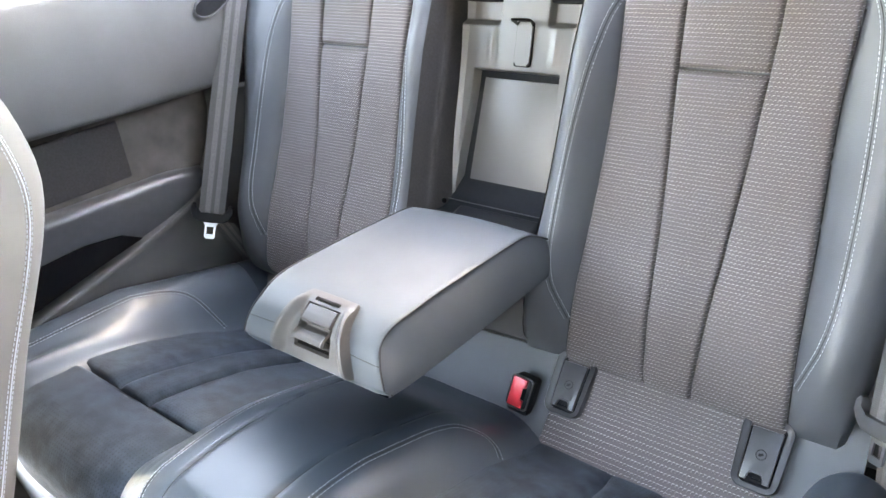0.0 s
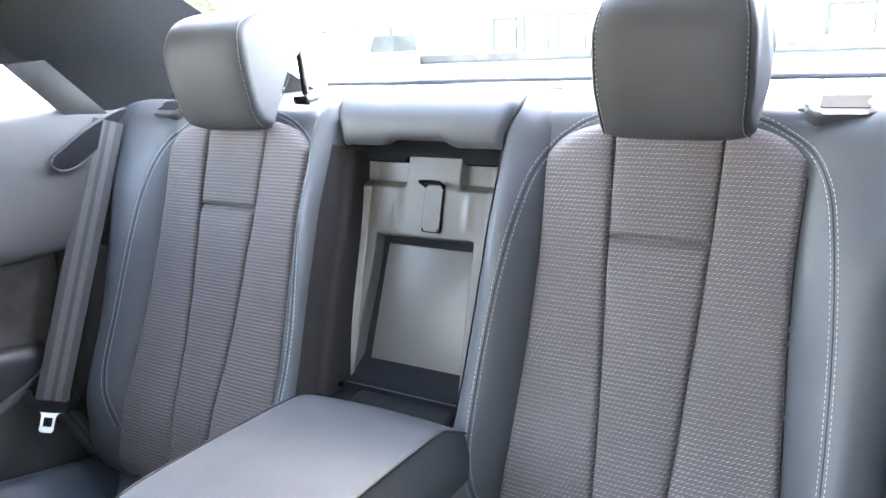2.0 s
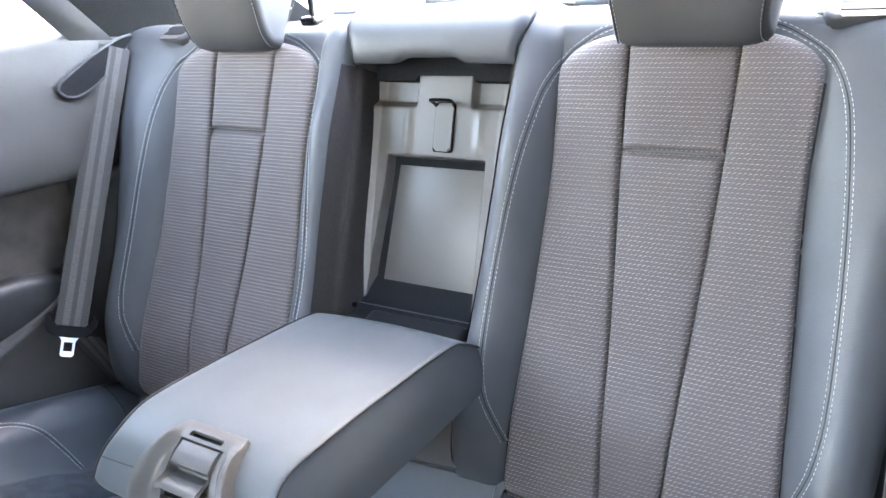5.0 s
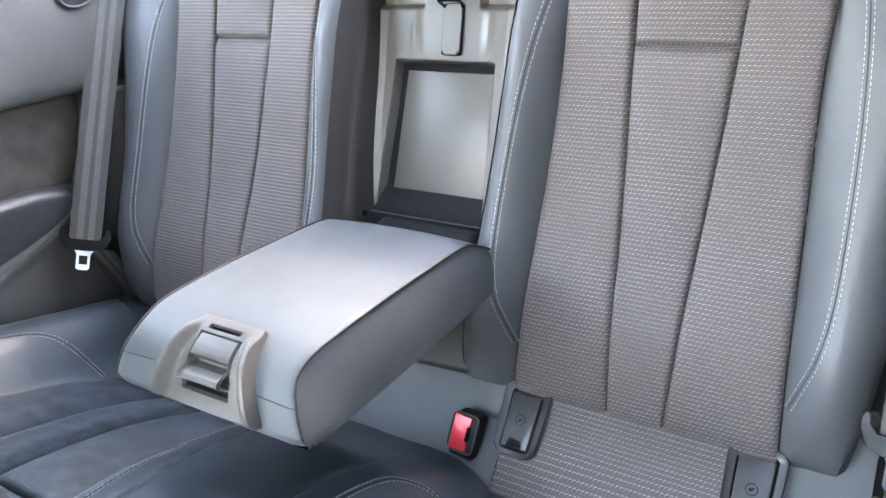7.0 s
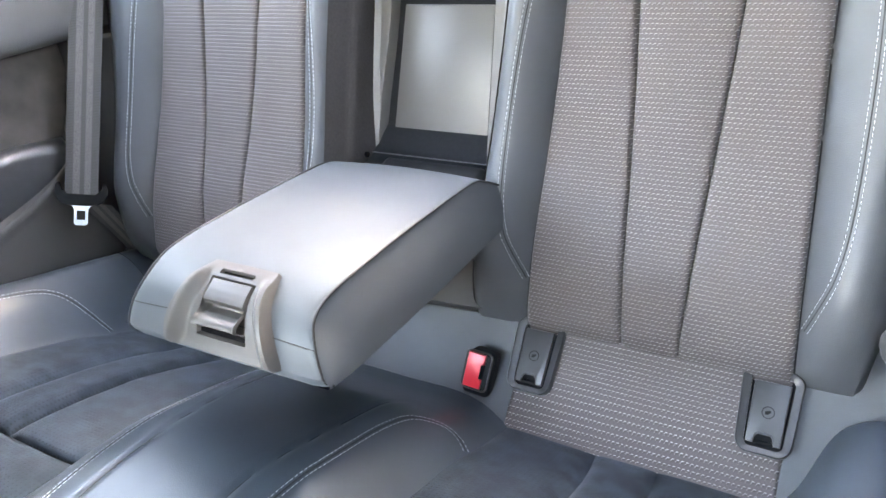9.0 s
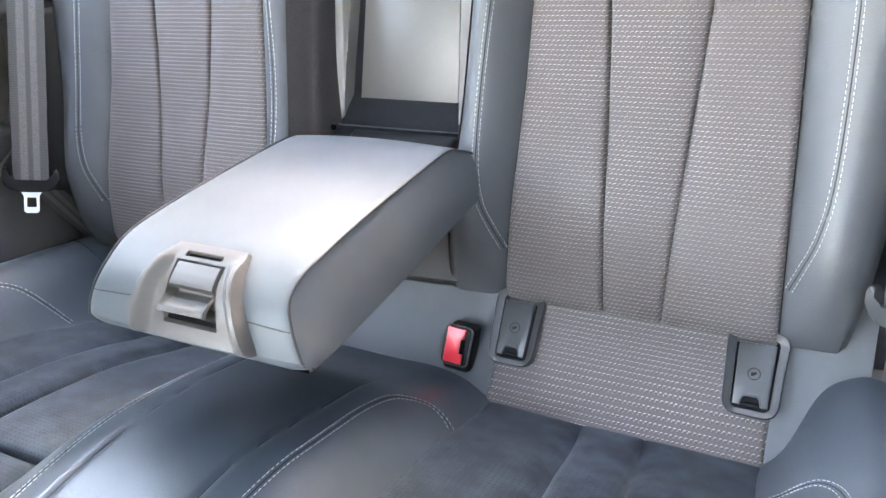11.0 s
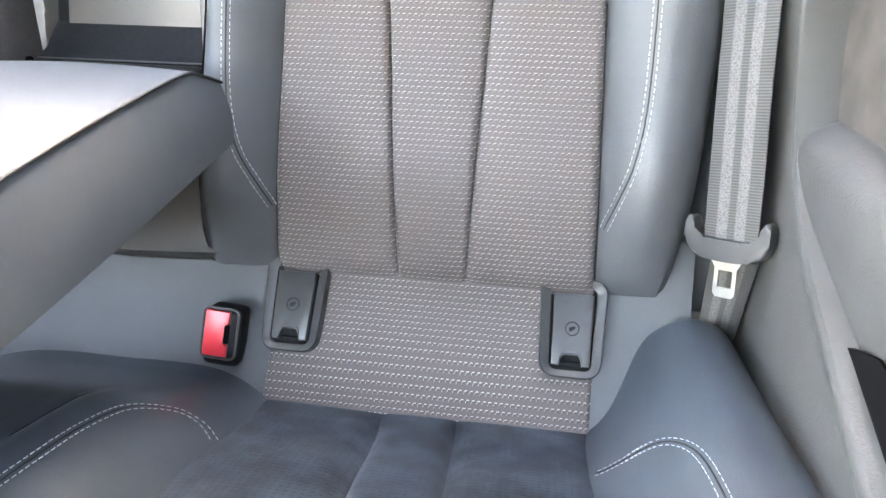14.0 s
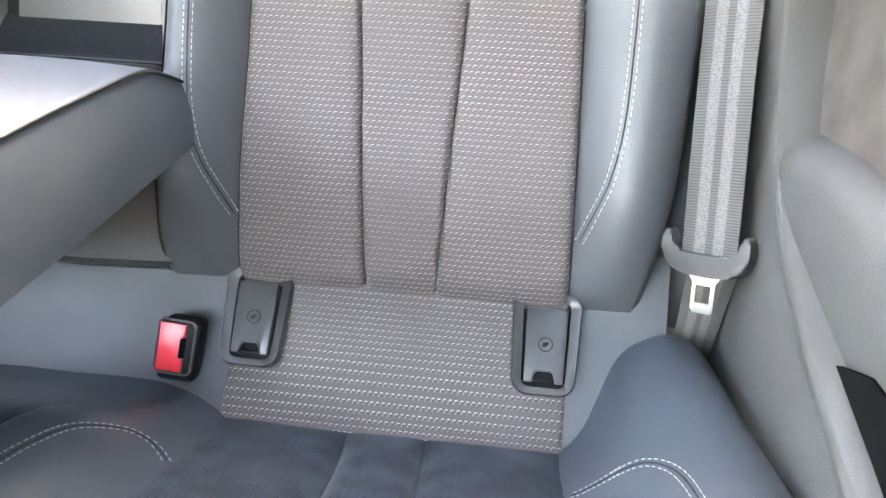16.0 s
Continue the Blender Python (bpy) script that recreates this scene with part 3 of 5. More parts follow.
for xc in (0.315, -0.315):
    edge_l = lambda t: lerp_pts(t, [(0.08, -0.158), (0.16, -0.163), (0.35, -0.176), (0.6, -0.182)])
    edge_r = lambda t: lerp_pts(t, [(0.08, 0.158), (0.16, 0.164), (0.35, 0.176), (0.6, 0.182)])
    inner_seam = lambda t: lerp_pts(t, [(0.08, -0.037), (0.2, -0.030), (0.3, -0.026), (0.44, -0.026)])
    outer_seam = lambda t: lerp_pts(t, [(0.08, 0.034), (0.2, 0.040), (0.3, 0.045), (0.44, 0.052)])
    sl, sr = (inner_seam, outer_seam) if xc > 0 else ((lambda t: -outer_seam(t)), (lambda t: -inner_seam(t)))
    part("suede_flute", suede_piece(xc, edge_l, sl, 0.082, 0.43), SUEDE, seat, "dark perforated suede")
    part("suede_flute", suede_piece(xc, sl, sr, 0.082, 0.43), SUEDE, seat, "dark perforated suede")
    part("suede_flute", suede_piece(xc, sr, edge_r, 0.082, 0.43), SUEDE, seat, "dark perforated suede")
    part("suede_front", suede_piece(xc, edge_l, edge_r, 0.432, 0.66), SUEDE, seat, "dark suede front roll")

# ---- band between bench and backrests ----
BAND = [(-0.030, 0.250), (-0.014, 0.270), (0.034, 0.316), (0.066, 0.352), (0.095, 0.395), (0.130, 0.450), (0.165, 0.53)]


def band(x, t, h=0.0):
    i = min(int(t), len(BAND) - 2)
    y = lerp_pts(t, [(k, p[0]) for k, p in enumerate(BAND)])
    z = lerp_pts(t, [(k, p[1]) for k, p in enumerate(BAND)])
    y2 = lerp_pts(t + 0.05, [(k, p[0]) for k, p in enumerate(BAND)])
    z2 = lerp_pts(t + 0.05, [(k, p[1]) for k, p in enumerate(BAND)])
    if t > len(BAND) - 1.06:
        y2, z2 = y + 0.035, z + 0.08
    d = Vector((0, y2 - y, z2 - z)).normalized()
    return Vector((x, y, z)) + Vector((0, -d.z, d.y)) * h


lower = thing("lower_back_panel", (0.1, 0.03, 0.26), "grey leather filler panel between bench and backrests", "seat panel")
part("leather_strip", sheet(lambda x, t: band(x, t, 0.0012 * noise.noise(Vector((x * 12, t * 2, 8)))), span(-0.56, 0.56, 60), span(0.2, 4.3, 34),
                            None, lambda x, t: band(x, t, -0.012)), LEATHER, lower, "plain grey leather")


def cloth_band(a, b):
    x = 0.157 + 0.315 * a
    t = 0.72 + 3.0 * b
    edge = min(1, min(a, 1 - a) * 60, b * 30)
    return band(x, t, 0.0005 + 0.0035 * math.sqrt(max(0, edge)))


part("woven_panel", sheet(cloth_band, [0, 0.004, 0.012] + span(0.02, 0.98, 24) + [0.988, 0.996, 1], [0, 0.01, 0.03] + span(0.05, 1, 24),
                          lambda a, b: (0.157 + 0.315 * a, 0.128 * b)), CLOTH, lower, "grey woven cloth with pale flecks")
centre_low = thing("centre_back_filler", (0.0, 0.09, 0.36), "leather filler under the folded armrest, darkened for its shade", "seat panel")
part("cover", sheet(lambda x, b: Vector((x, 0.062 + 0.09 * b + 0.02 * ease(b, 0.12, 0.0) ** 2 - 0.012 * math.sqrt(max(0, (0.115 - abs(x)) / 0.115)), 0.368 + 0.17 * b)),
                    [-0.114, -0.11, -0.10] + span(-0.09, 0.09, 10) + [0.10, 0.11, 0.114], span(0, 1, 12), None,
                    lambda x, b: Vector((x, 0.16 + 0.13 * b, 0.372 + 0.17 * b))), LEATHER_SHADED, centre_low)
part("lower_seam", tube([Vector((x, 0.0795 - 0.012 * math.sqrt(max(0, (0.115 - abs(x)) / 0.115)), 0.3685)) for x in span(-0.113, 0.113, 24)], 0.0009, 6), SEAM, centre_low, "dark sewn lower seam")


# ---- anchor covers on the band ----
def make_anchor(x, label):
    t = 2.12
    o = band(x, t, 0.0110)
    d = (band(x, t + 0.4) - band(x, t - 0.4)).normalized()
    n = Vector((0, -d.z, d.y))
    m = axes(o, Vector((1, 0, 0)), d, n)
    ob = thing("child_seat_anchor", o, label, "anchor point", "child seat anchors")
    def taper(pts):
        return [(p * (1.0 + 1.5 * q), q + 0.020) for p, q in pts]
    outer, bead, dish, inner = rounded(0.061, 0.094, 0.015), rounded(0.0585, 0.0915, 0.014), rounded(0.055, 0.087, 0.012), rounded(0.0420, 0.079, 0.007)
    bm = bmesh.new()
    loops = []
    for pts, h in ((outer, -0.012), (outer, 0.0026), (bead, 0.0042), (dish, 0.0026), (rounded(0.047, 0.082, 0.008), 0.0014), (inner, 0.0004), (inner, -0.005)):
        loops.append([bm.verts.new((p, q, h)) for p, q in taper(pts)])
    for p, q in zip(loops, loops[1:]):
        for k in range(len(p)):
            bm.faces.new((p[k], p[(k + 1) % len(p)], q[(k + 1) % len(p)], q[k]))
    bm.transform(m)
    part("rim", bm, PLASTIC_SMOOTH, ob, "smooth grey plastic rim")
    # Plate darkened to paint the shade in the gap round the flap.
    part("recess", prism(taper(rounded(0.0435, 0.080, 0.006)), 0.0012, m @ pose(0, 0, -0.0046)), MATT_AND_SHADE, ob, "recess plate darkened for the shade round the flap")
    flap = [(-0.0188, 0.052), (-0.0176, -0.0150), (-0.0105, -0.0155), (-0.0090, -0.007), (-0.0065, -0.0045), (0.0065, -0.0045), (0.0090, -0.007), (0.0105, -0.0155), (0.0176, -0.0150), (0.0188, 0.052)]
    part("flap", prism(flap, 0.0055, m @ pose(0, 0, -0.0012), 0.0012), PLASTIC_SMOOTH, ob, "smooth grey hinged flap")
    collar = [m @ Vector((p, q, 0.0043)) for p, q in ((-0.0108, -0.0148), (-0.0094, -0.0072), (-0.0068, -0.0040), (0.0, -0.0036), (0.0068, -0.0040), (0.0094, -0.0072), (0.0108, -0.0148))]
    part("notch_collar", tube(collar, 0.0009, 6), PLASTIC_SMOOTH, ob, "raised lip round the notch")
    ring = [m @ Vector((0.0062 * math.cos(a), 0.019 + 0.0062 * math.sin(a), 0.0043)) for a in span(0, 2 * math.pi, 20)[:-1]]
    part("icon_ring", tube(ring, 0.0005, 5, True), PLASTIC_DARK, ob, "embossed round mark")
    part("icon", prism([(-0.003, 0.0165), (-0.0005, 0.0165), (0.003, 0.0195), (0.002, 0.0215), (-0.003, 0.020)], 0.0007, m @ pose(0, 0, 0.0040)), PLASTIC_DARK, ob, "embossed mark")
    part("anchor_bar", tube([m @ Vector((-0.012, -0.014, -0.002)), m @ Vector((0.012, -0.014, -0.002))], 0.0028, 8), PLASTIC_DARK, ob, "steel anchor bar")
    return ob


make_anchor(0.178, "grey plastic child seat anchor cover beside the red buckle")
make_anchor(0.4505, "grey plastic child seat anchor cover beside the side bolster")

# ---- buckle ----
def make_buckle(o):
    up = Vector((0.10, 0.42, 0.90)).normalized()
    face = Vector((0.12, -0.93, 0.38))
    face = (face - up * face.dot(up)).normalized()
    m = axes(Vector(o), up.cross(face), up, face)
    ob = thing("seat_belt_buckle", o, "black belt buckle with red release button on leather", "seat belt buckle")
    part("housing", rbox((0.036, 0.058, 0.030), m @ pose(0.004, -0.004, -0.014), 0.006, 3), PLASTIC_DARK, ob, "black plastic housing")
    w, h = 0.0132, 0.0225
    out = [(-w, -h), (w * 0.75, -h), (w * 0.75, -h * 0.45), (w * 0.36, -h * 0.45), (w * 0.36, h * 0.45), (w * 0.75, h * 0.45), (w * 0.75, h), (-w, h)]
    part("button", prism(out, 0.0045, m @ pose(0.0, 0.0, 0.0005), 0.0012), RED, ob, "red push button")
    # Black plate paints the shade in the slot.
    part("slot", prism([(w * 0.40, -h * 0.42), (w * 0.78, -h * 0.42), (w * 0.78, h * 0.42), (w * 0.40, h * 0.42)], 0.0012, m @ pose(0.0, 0.0, 0.0008)), RECESS_SHADE, ob, "black plate painting the shade in the tongue slot")
    ring = [m @ Vector((a + 0.001, b, 0.0012)) for a, b in rounded(0.034, 0.050, 0.006)]
    part("rim", tube(ring, 0.0013, 6, True), PLASTIC_SMOOTH, ob, "dark rim")
    return ob


make_buckle((0.113, 0.006, 0.329))

# ---- folding armrest ----
AX, AW = 0.010, 0.1055
arm = thing("armrest_console", (AX, 0.05, 0.49), "folded-down grey leather armrest with plastic latch, centre of bench", "armrest")
# side profile from the hinge over the top to the front and back below
ARM_TOP = [(0.102, 0.522), (0.099, 0.538), (0.088, 0.551), (0.075, 0.560), (0.058, 0.569), (0.03, 0.579), (-0.06, 0.586), (-0.14, 0.590), (-0.205, 0.591), (-0.238, 0.587), (-0.262, 0.575), (-0.276, 0.555), (-0.282, 0.534)]
ARM_LOW = [(-0.278, 0.522), (-0.24, 0.516), (-0.12, 0.509), (0.0, 0.505), (0.055, 0.503), (0.092, 0.503), (0.101, 0.512)]
top_path = smooth_path([(0, y, z) for y, z in ARM_TOP], 0.006)
low_path = smooth_path([(0, y, z) for y, z in ARM_LOW], 0.012)


def arm_half(p):
    return AW - 0.034 * ease(p.y, 0.085, 0.125) - 0.004 * ease(p.y, -0.20, -0.26) * ease(p.z, 0.56, 0.585) + 0.0145 * ease(p.z, 0.580, 0.525)


def on_top(x, i):
    """The leather top over the armrest, x from -1 to 1 over its width, i along the path."""
    i = min(max(i, 0), len(top_path) - 1.001)
    p = top_path[int(i)].lerp(top_path[int(i) + 1], i - int(i))
    k = abs(x)
    d = (top_path[int(i) + 1] - top_path[int(i)]).normalized()
    n = Vector((0, d.z, -d.y)) if d.y < 0 else Vector((0, d.z, -d.y))
    crown = 0.004 * (1 - k**2) - 0.0016 * max(0, (k - 0.95) / 0.05) ** 2
    dent = -0.0025 * math.exp(-((p.y + 0.06) / 0.05) ** 2) * (1 - k * k)
    return Vector((AX + x * arm_half(p), p.y, p.z)) + n * (crown + dent)


xs = [-1, -0.985, -0.965, -0.93, -0.88] + span(-0.8, 0.8, 40) + [0.88, 0.93, 0.965, 0.985, 1]
nt_ = len(top_path) - 1


def pad(x, i):
    """The top with a well under the latch button."""
    p = on_top(x, i)
    if p.y < -0.236 and i < nt_ - 1.5:
        p += Vector((0, 0.011, -0.007)) * ease(abs(x * AW), 0.040, 0.029) * ease(p.y, -0.236, -0.246)
    return p


part("top_pad", sheet(pad, xs, [float(i) for i in range(nt_ + 1)]), LEATHER_ARM, arm, "smooth grey leather top")


def arm_side(sd):
    bm = bmesh.new()
    ring = [Vector((AX + sd * arm_half(p), p.y, p.z)) for p in top_path]
    for i, p in enumerate(top_path):
        ring[i] = on_top(sd * 1.0, float(i))
    low = [Vector((AX + sd * (AW + 0.0165 - 0.034 * ease(p.y, 0.085, 0.125)), p.y, p.z)) for p in low_path]
    n = 40
    def pick(pts, t):
        i = min(t * (len(pts) - 1), len(pts) - 1.001)
        return pts[int(i)].lerp(pts[int(i) + 1], i - int(i))
    rows = []
    for i in range(n + 1):
        a, b = pick(ring, i / n), pick(low[::-1], i / n)
        rows.append([bm.verts.new(a.lerp(b, k) + Vector((sd * 0.004 * math.sin(k * math.pi), 0, 0))) for k in span(0, 1, 8)])
    for i in range(n):
        for k in range(8):
            bm.faces.new((rows[i][k], rows[i + 1][k], rows[i + 1][k + 1], rows[i][k + 1]))
    return bm


def arm_chin(x, b):
    """The lower lip of the armrest's front, from the pad's edge down to the underside."""
    a = on_top(x, float(nt_))
    c = Vector((AX + x * (AW + 0.0165), -0.277 + 0.006 * max(0, abs(x) - 0.9) / 0.1, 0.521))
    return a.lerp(c, b) + Vector((0, -0.0022 * math.sin(b * math.pi), 0))


for sd in (-1, 1):
    part("side_panel", arm_side(sd), LEATHER_ARM, arm, "dark leather side")
    part("piping", tube([on_top(sd * 1.0, float(i)) + Vector((sd * 0.001, 0, 0.0006)) for i in range(2, nt_ + 1)] + [arm_chin(sd, 1.0)], 0.0013, 8), SEAM, arm, "dark piping cord")
part("underside", sheet(lambda x, i: Vector((AX + x * (AW + 0.016), low_path[int(i)].y, low_path[int(i)].z)), span(-1, 1, 6), [float(i) for i in range(len(low_path))]),
     PLASTIC_DARK, arm, "dark plastic underside")
part("front_strip", sheet(arm_chin, span(-1, 1, 30), span(0, 1, 6)), LEATHER_ARM, arm)
part("front_seam", tube([on_top(x, nt_ - 4.6 + 1.1 * abs(x)) + Vector((0, -0.0002, 0)) for x in span(-1, 1, 30)], 0.0006, 6), SEAM, arm, "dark sewn seam")
part("hinge_block", rbox((0.155, 0.05, 0.05), pose(AX, 0.112, 0.525, 18, 0, 0), 0.01), PLASTIC_DARK, arm, "black hinge block")


def latch_surface(i, x, h):
    i = min(max(i, 0), nt_)
    q = on_top(x / AW, float(min(i, nt_ - 0.01)))
    i0 = int(min(i, nt_ - 1))
    d = (top_path[i0 + 1] - top_path[i0]).normalized()
    return q + Vector((0, d.z, -d.y)) * h


i_top = next(i for i, p in enumerate(top_path) if p.y < -0.222)
i_end = float(nt_)


HX = 0.010


def lat(b):
    return i_top + (i_end - i_top) * b


def housing(a, b):
    """The flared latch housing: a over its width, b from its top edge down the front."""
    w = lerp_pts(b, [(0, 0.040), (0.06, 0.043), (0.34, 0.0510), (0.66, 0.0580), (0.91, 0.0615), (1, 0.0615)])
    k = abs(a) * w
    crest = w - 0.0085
    inner = lerp_pts(b, [(0, 0.029), (0.25, 0.029), (0.6, 0.035), (1, 0.040)])
    high = lerp_pts(b, [(0, 0.0030), (0.16, 0.0055), (0.34, 0.0115), (0.7, 0.0135), (0.93, 0.0110), (1, 0.0070)])
    floor = lerp_pts(b, [(0, 0.0030), (0.2, 0.0052), (0.34, 0.0032), (0.8, 0.0012), (0.92, 0.0020), (1, 0.0040)])
    h = floor + (high - floor) * ease(k, inner, crest)
    h -= (h + 0.0022) * ease(k, w - 0.0050, w - 0.0006)
    h -= 0.0080 * (1 - ease(k, 0.0258, 0.0270)) * ease(b, 0.255, 0.268) * (1 - ease(b, 0.835, 0.850))
    h -= 0.0060 * (1 - ease(k, 0.0195, 0.0205)) * ease(b, 0.165, 0.175) * (1 - ease(b, 0.215, 0.224))
    h -= 0.0045 * ease(b, 0.045, 0.0)
    return latch_surface(lat(b), HX + a * w, h)


HB = sorted(set([0, 0.01, 0.02, 0.03, 0.045, 0.16, 0.167, 0.175, 0.213, 0.219, 0.226, 0.25, 0.256, 0.262, 0.27, 0.832, 0.838, 0.845, 0.852] + [round(v, 3) for v in span(0.06, 1, 44)]))
HA = sorted(set([sg * v for sg in (-1, 1) for v in span(0, 1, 72)]))
part("latch_housing", sheet(housing, HA, HB), PLASTIC_ARM, arm, "warm grey moulded latch housing")
# Black sheet paints the shade inside the slot.
part("latch_slot", sheet(lambda a, b: latch_surface(lat(0.166 + 0.056 * b), HX + 0.0202 * a, 0.0012), span(-1, 1, 6), span(0, 1, 3), None,
                         lambda a, b: latch_surface(lat(0.166 + 0.056 * b), HX + 0.0202 * a, -0.001)), RECESS_SHADE, arm, "black sheet painting the shade in the slot")
# Dark cords paint the shade in the groove along the housing's edges.
part("housing_groove", tube([housing(1, b) + Vector((0, 0, 0.0012)) for b in span(0.06, 0.97, 26)], 0.0010, 6), SEAM, arm, "dark cord painting the shade of the gap round the housing")
part("housing_groove", tube([housing(-1, b) + Vector((0, 0, 0.0012)) for b in span(0.06, 0.97, 26)], 0.0010, 6), SEAM, arm, "dark cord painting the shade of the gap round the housing")


def button(a, b):
    """Push latch: flat plate, scooped hollow with cheeks, rounded finger tab."""
    w = 0.0250
    k = abs(a)
    scoop = 1 - 0.75 * ease(k, 0.80, 0.97)
    h = 0.0044 - 0.0120 * scoop * ease(b, 0.43, 0.50) + (0.0090 + 0.0085 * scoop) * ease(b, 0.47, 0.84) - 0.0130 * ease(b, 0.90, 1.0)
    h -= 0.0035 * ease(k, 0.95, 1) + 0.0025 * ease(b, 0.025, 0.0)
    return latch_surface(lat(0.268 + 0.52 * b), HX + a * w, h)


part("release_button", sheet(button, [-1, -0.985, -0.965, -0.95] + span(-0.93, 0.93, 26) + [0.95, 0.965, 0.985, 1], span(0, 1, 72)), PLASTIC_BUTTON, arm, "warm grey push latch")
# Black sheet paints the shade under the finger tab.
part("latch_gap", sheet(lambda a, b: latch_surface(lat(0.795 + 0.04 * b), HX + 0.0258 * a, -0.0030), span(-1, 1, 6), span(0, 1, 4), None,
                        lambda a, b: latch_surface(lat(0.795 + 0.04 * b), HX + 0.0258 * a, -0.005)), RECESS_SHADE, arm, "black sheet painting the shade under the tab")


# ---- niche behind the armrest ----
class Plane:
    def __init__(self, off):
        self.o = Vector((0, 0.070, 0.367)) - Vector((0, -0.9596, 0.2813)) * off
        self.d, self.n = Vector((0, 0.2813, 0.9596)), Vector((0, -0.9596, 0.2813))

    def at(self, x, s, h=0.0):
        p = self.o + self.d * s + self.n * h
        return Vector((x, p.y, p.z))


npl = Plane(0.036)
hatch = thing("load_through_hatch", (0, 0.16, 0.52), "grey plastic load-through hatch with black pull handle, behind armrest", "hatch")
X0, X1, S0, S1 = -0.152, 0.136, 0.175, 0.536
DX0, DX1, DS0, DS1 = -0.084, 0.066, 0.190, 0.408


def hatch_depth(x, s):
    left = DX0 - 0.016 * ease(s, 0.41, 0.20)
    inside = ease(x, left - 0.002, left + 0.002) * ease(x, DX1 + 0.003, DX1 - 0.003) * ease(s, DS1 + 0.002, DS1 - 0.002)
    h = -0.022 * inside
    h += 0.55 * max(0.0, abs(x + 0.010) - 0.092)
    h -= 0.012 * ease(s, 0.474, 0.485) * ease(abs(x + 0.002), 0.040, 0.049)
    h += 0.0025 * math.exp(-((abs(x) - 0.056) / 0.007) ** 2) * ease(s, 0.41, 0.43) * (1 - ease(s, 0.46, 0.48))
    return h


def near_steps(edges, lo, hi, n):
    base = span(lo, hi, n)
    for e in edges:
        base += [e + d for d in (-0.007, -0.005, -0.003, -0.0015, 0, 0.0015, 0.003, 0.005, 0.007)]
    return sorted(set(round(v, 5) for v in base if lo <= v <= hi))


hx = near_steps((DX0, DX0 - 0.004, DX0 - 0.008, DX0 - 0.012, DX0 - 0.016, DX1, -0.039, 0.039, -0.090, 0.082, -0.056, 0.056, -0.046, 0.043), X0, X1, 20)
hs = near_steps((DS1, 0.480, 0.42), S0, S1, 28)
part("panel", sheet(lambda x, s: npl.at(x, s, hatch_depth(x, s)), hx, hs, None, lambda x, s: npl.at(x, s, -0.03)), PLASTIC_GREY, hatch, "light grey moulded plastic")
door_o = [(DX0 - 0.004, DS0), (DX1 - 0.005, DS0), (DX1 - 0.005, DS1 - 0.012), (DX0 + 0.011, DS1 - 0.012)]
mdoor = axes(npl.at(0, 0, -0.0205), Vector((1, 0, 0)), npl.d, npl.n)
part("door", prism(door_o, 0.005, mdoor, 0.0015), PLASTIC_GREY, hatch, "flat light grey door")
# Dark strips paint the shade of the recess walls round the door.
part("door_gap_shade", prism([(DX0 - 0.0185, DS0), (DX0 - 0.004, DS0), (DX0 + 0.011, DS1 - 0.012), (DX0 + 0.001, DS1 - 0.001)], 0.0022, mdoor), MATT_AND_SHADE, hatch, "dark strip painting the shade of the side gap")
part("door_gap_shade", prism([(DX0 + 0.001, DS1 - 0.001), (DX0 + 0.011, DS1 - 0.012), (DX1 - 0.005, DS1 - 0.012), (DX1 - 0.002, DS1 - 0.001)], 0.0022, mdoor), MATT_AND_SHADE, hatch, "dark strip painting the shade of the upper gap")
# Dark strip paints the shade under the pad's overhang.
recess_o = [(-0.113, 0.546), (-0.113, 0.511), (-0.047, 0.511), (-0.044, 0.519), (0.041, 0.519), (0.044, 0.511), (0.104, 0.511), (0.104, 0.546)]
part("upper_shade_strip", prism(recess_o, 0.017, axes(npl.at(0, 0, -0.0135), Vector((1, 0, 0)), npl.d, npl.n), 0.001), MATT_AND_SHADE, hatch, "dark strip painting the shade under the pad")
plate = rounded(0.027, 0.064, 0.004)
mh = axes(npl.at(0.003, 0.450, 0.0010), Vector((1, 0, 0)), npl.d, npl.n)
part("handle_recess", prism([(a * 1.14, b * 1.05) for a, b in plate], 0.0010, mh), RECESS_SHADE, hatch, "black outline")
part("handle_plate", prism(plate, 0.0036, mh, 0.0034, 1), PLASTIC_GREY, hatch, "grey handle plate")
loop_pts = smooth_path([mh @ Vector(p) for p in ((-0.0135, 0.028, 0.002), (-0.0150, 0.031, 0.008), (-0.0160, 0.033, 0.015), (-0.012, 0.034, 0.018), (0.012, 0.034, 0.018), (0.0160, 0.033, 0.015), (0.0150, 0.031, 0.008), (0.0135, 0.028, 0.002))], 0.003)
part("pull_loop", tube(loop_pts, 0.0023, 8), BLACK, hatch, "black wire pull loop")

flap = thing("hinge_flap", (0, 0.13, 0.50), "black plastic flap behind the armrest hinge", "flap")
fl = [(0.186, 0.575), (0.168, 0.560), (0.152, 0.545), (0.128, 0.540), (0.098, 0.546), (0.080, 0.552)]
flp = smooth_path([(0, y, z) for y, z in fl], 0.008)
part("flap_panel", sheet(lambda x, i: flp[int(i)] + Vector((x, 0, 0.004 * (abs(x) > 0.108))), span(-0.114, 0.116, 30), [float(i) for i in range(len(flp))], None,
                         lambda x, i: flp[int(i)] + Vector((x, 0.002, -0.008))), MATT_AND_SHADE, flap, "black plastic")
part("flap_ridge", tube([Vector((x, 0.149, 0.5475)) for x in span(-0.105, 0.108, 10)], 0.0010, 6), PLASTIC_SMOOTH, flap, "thin ridge")
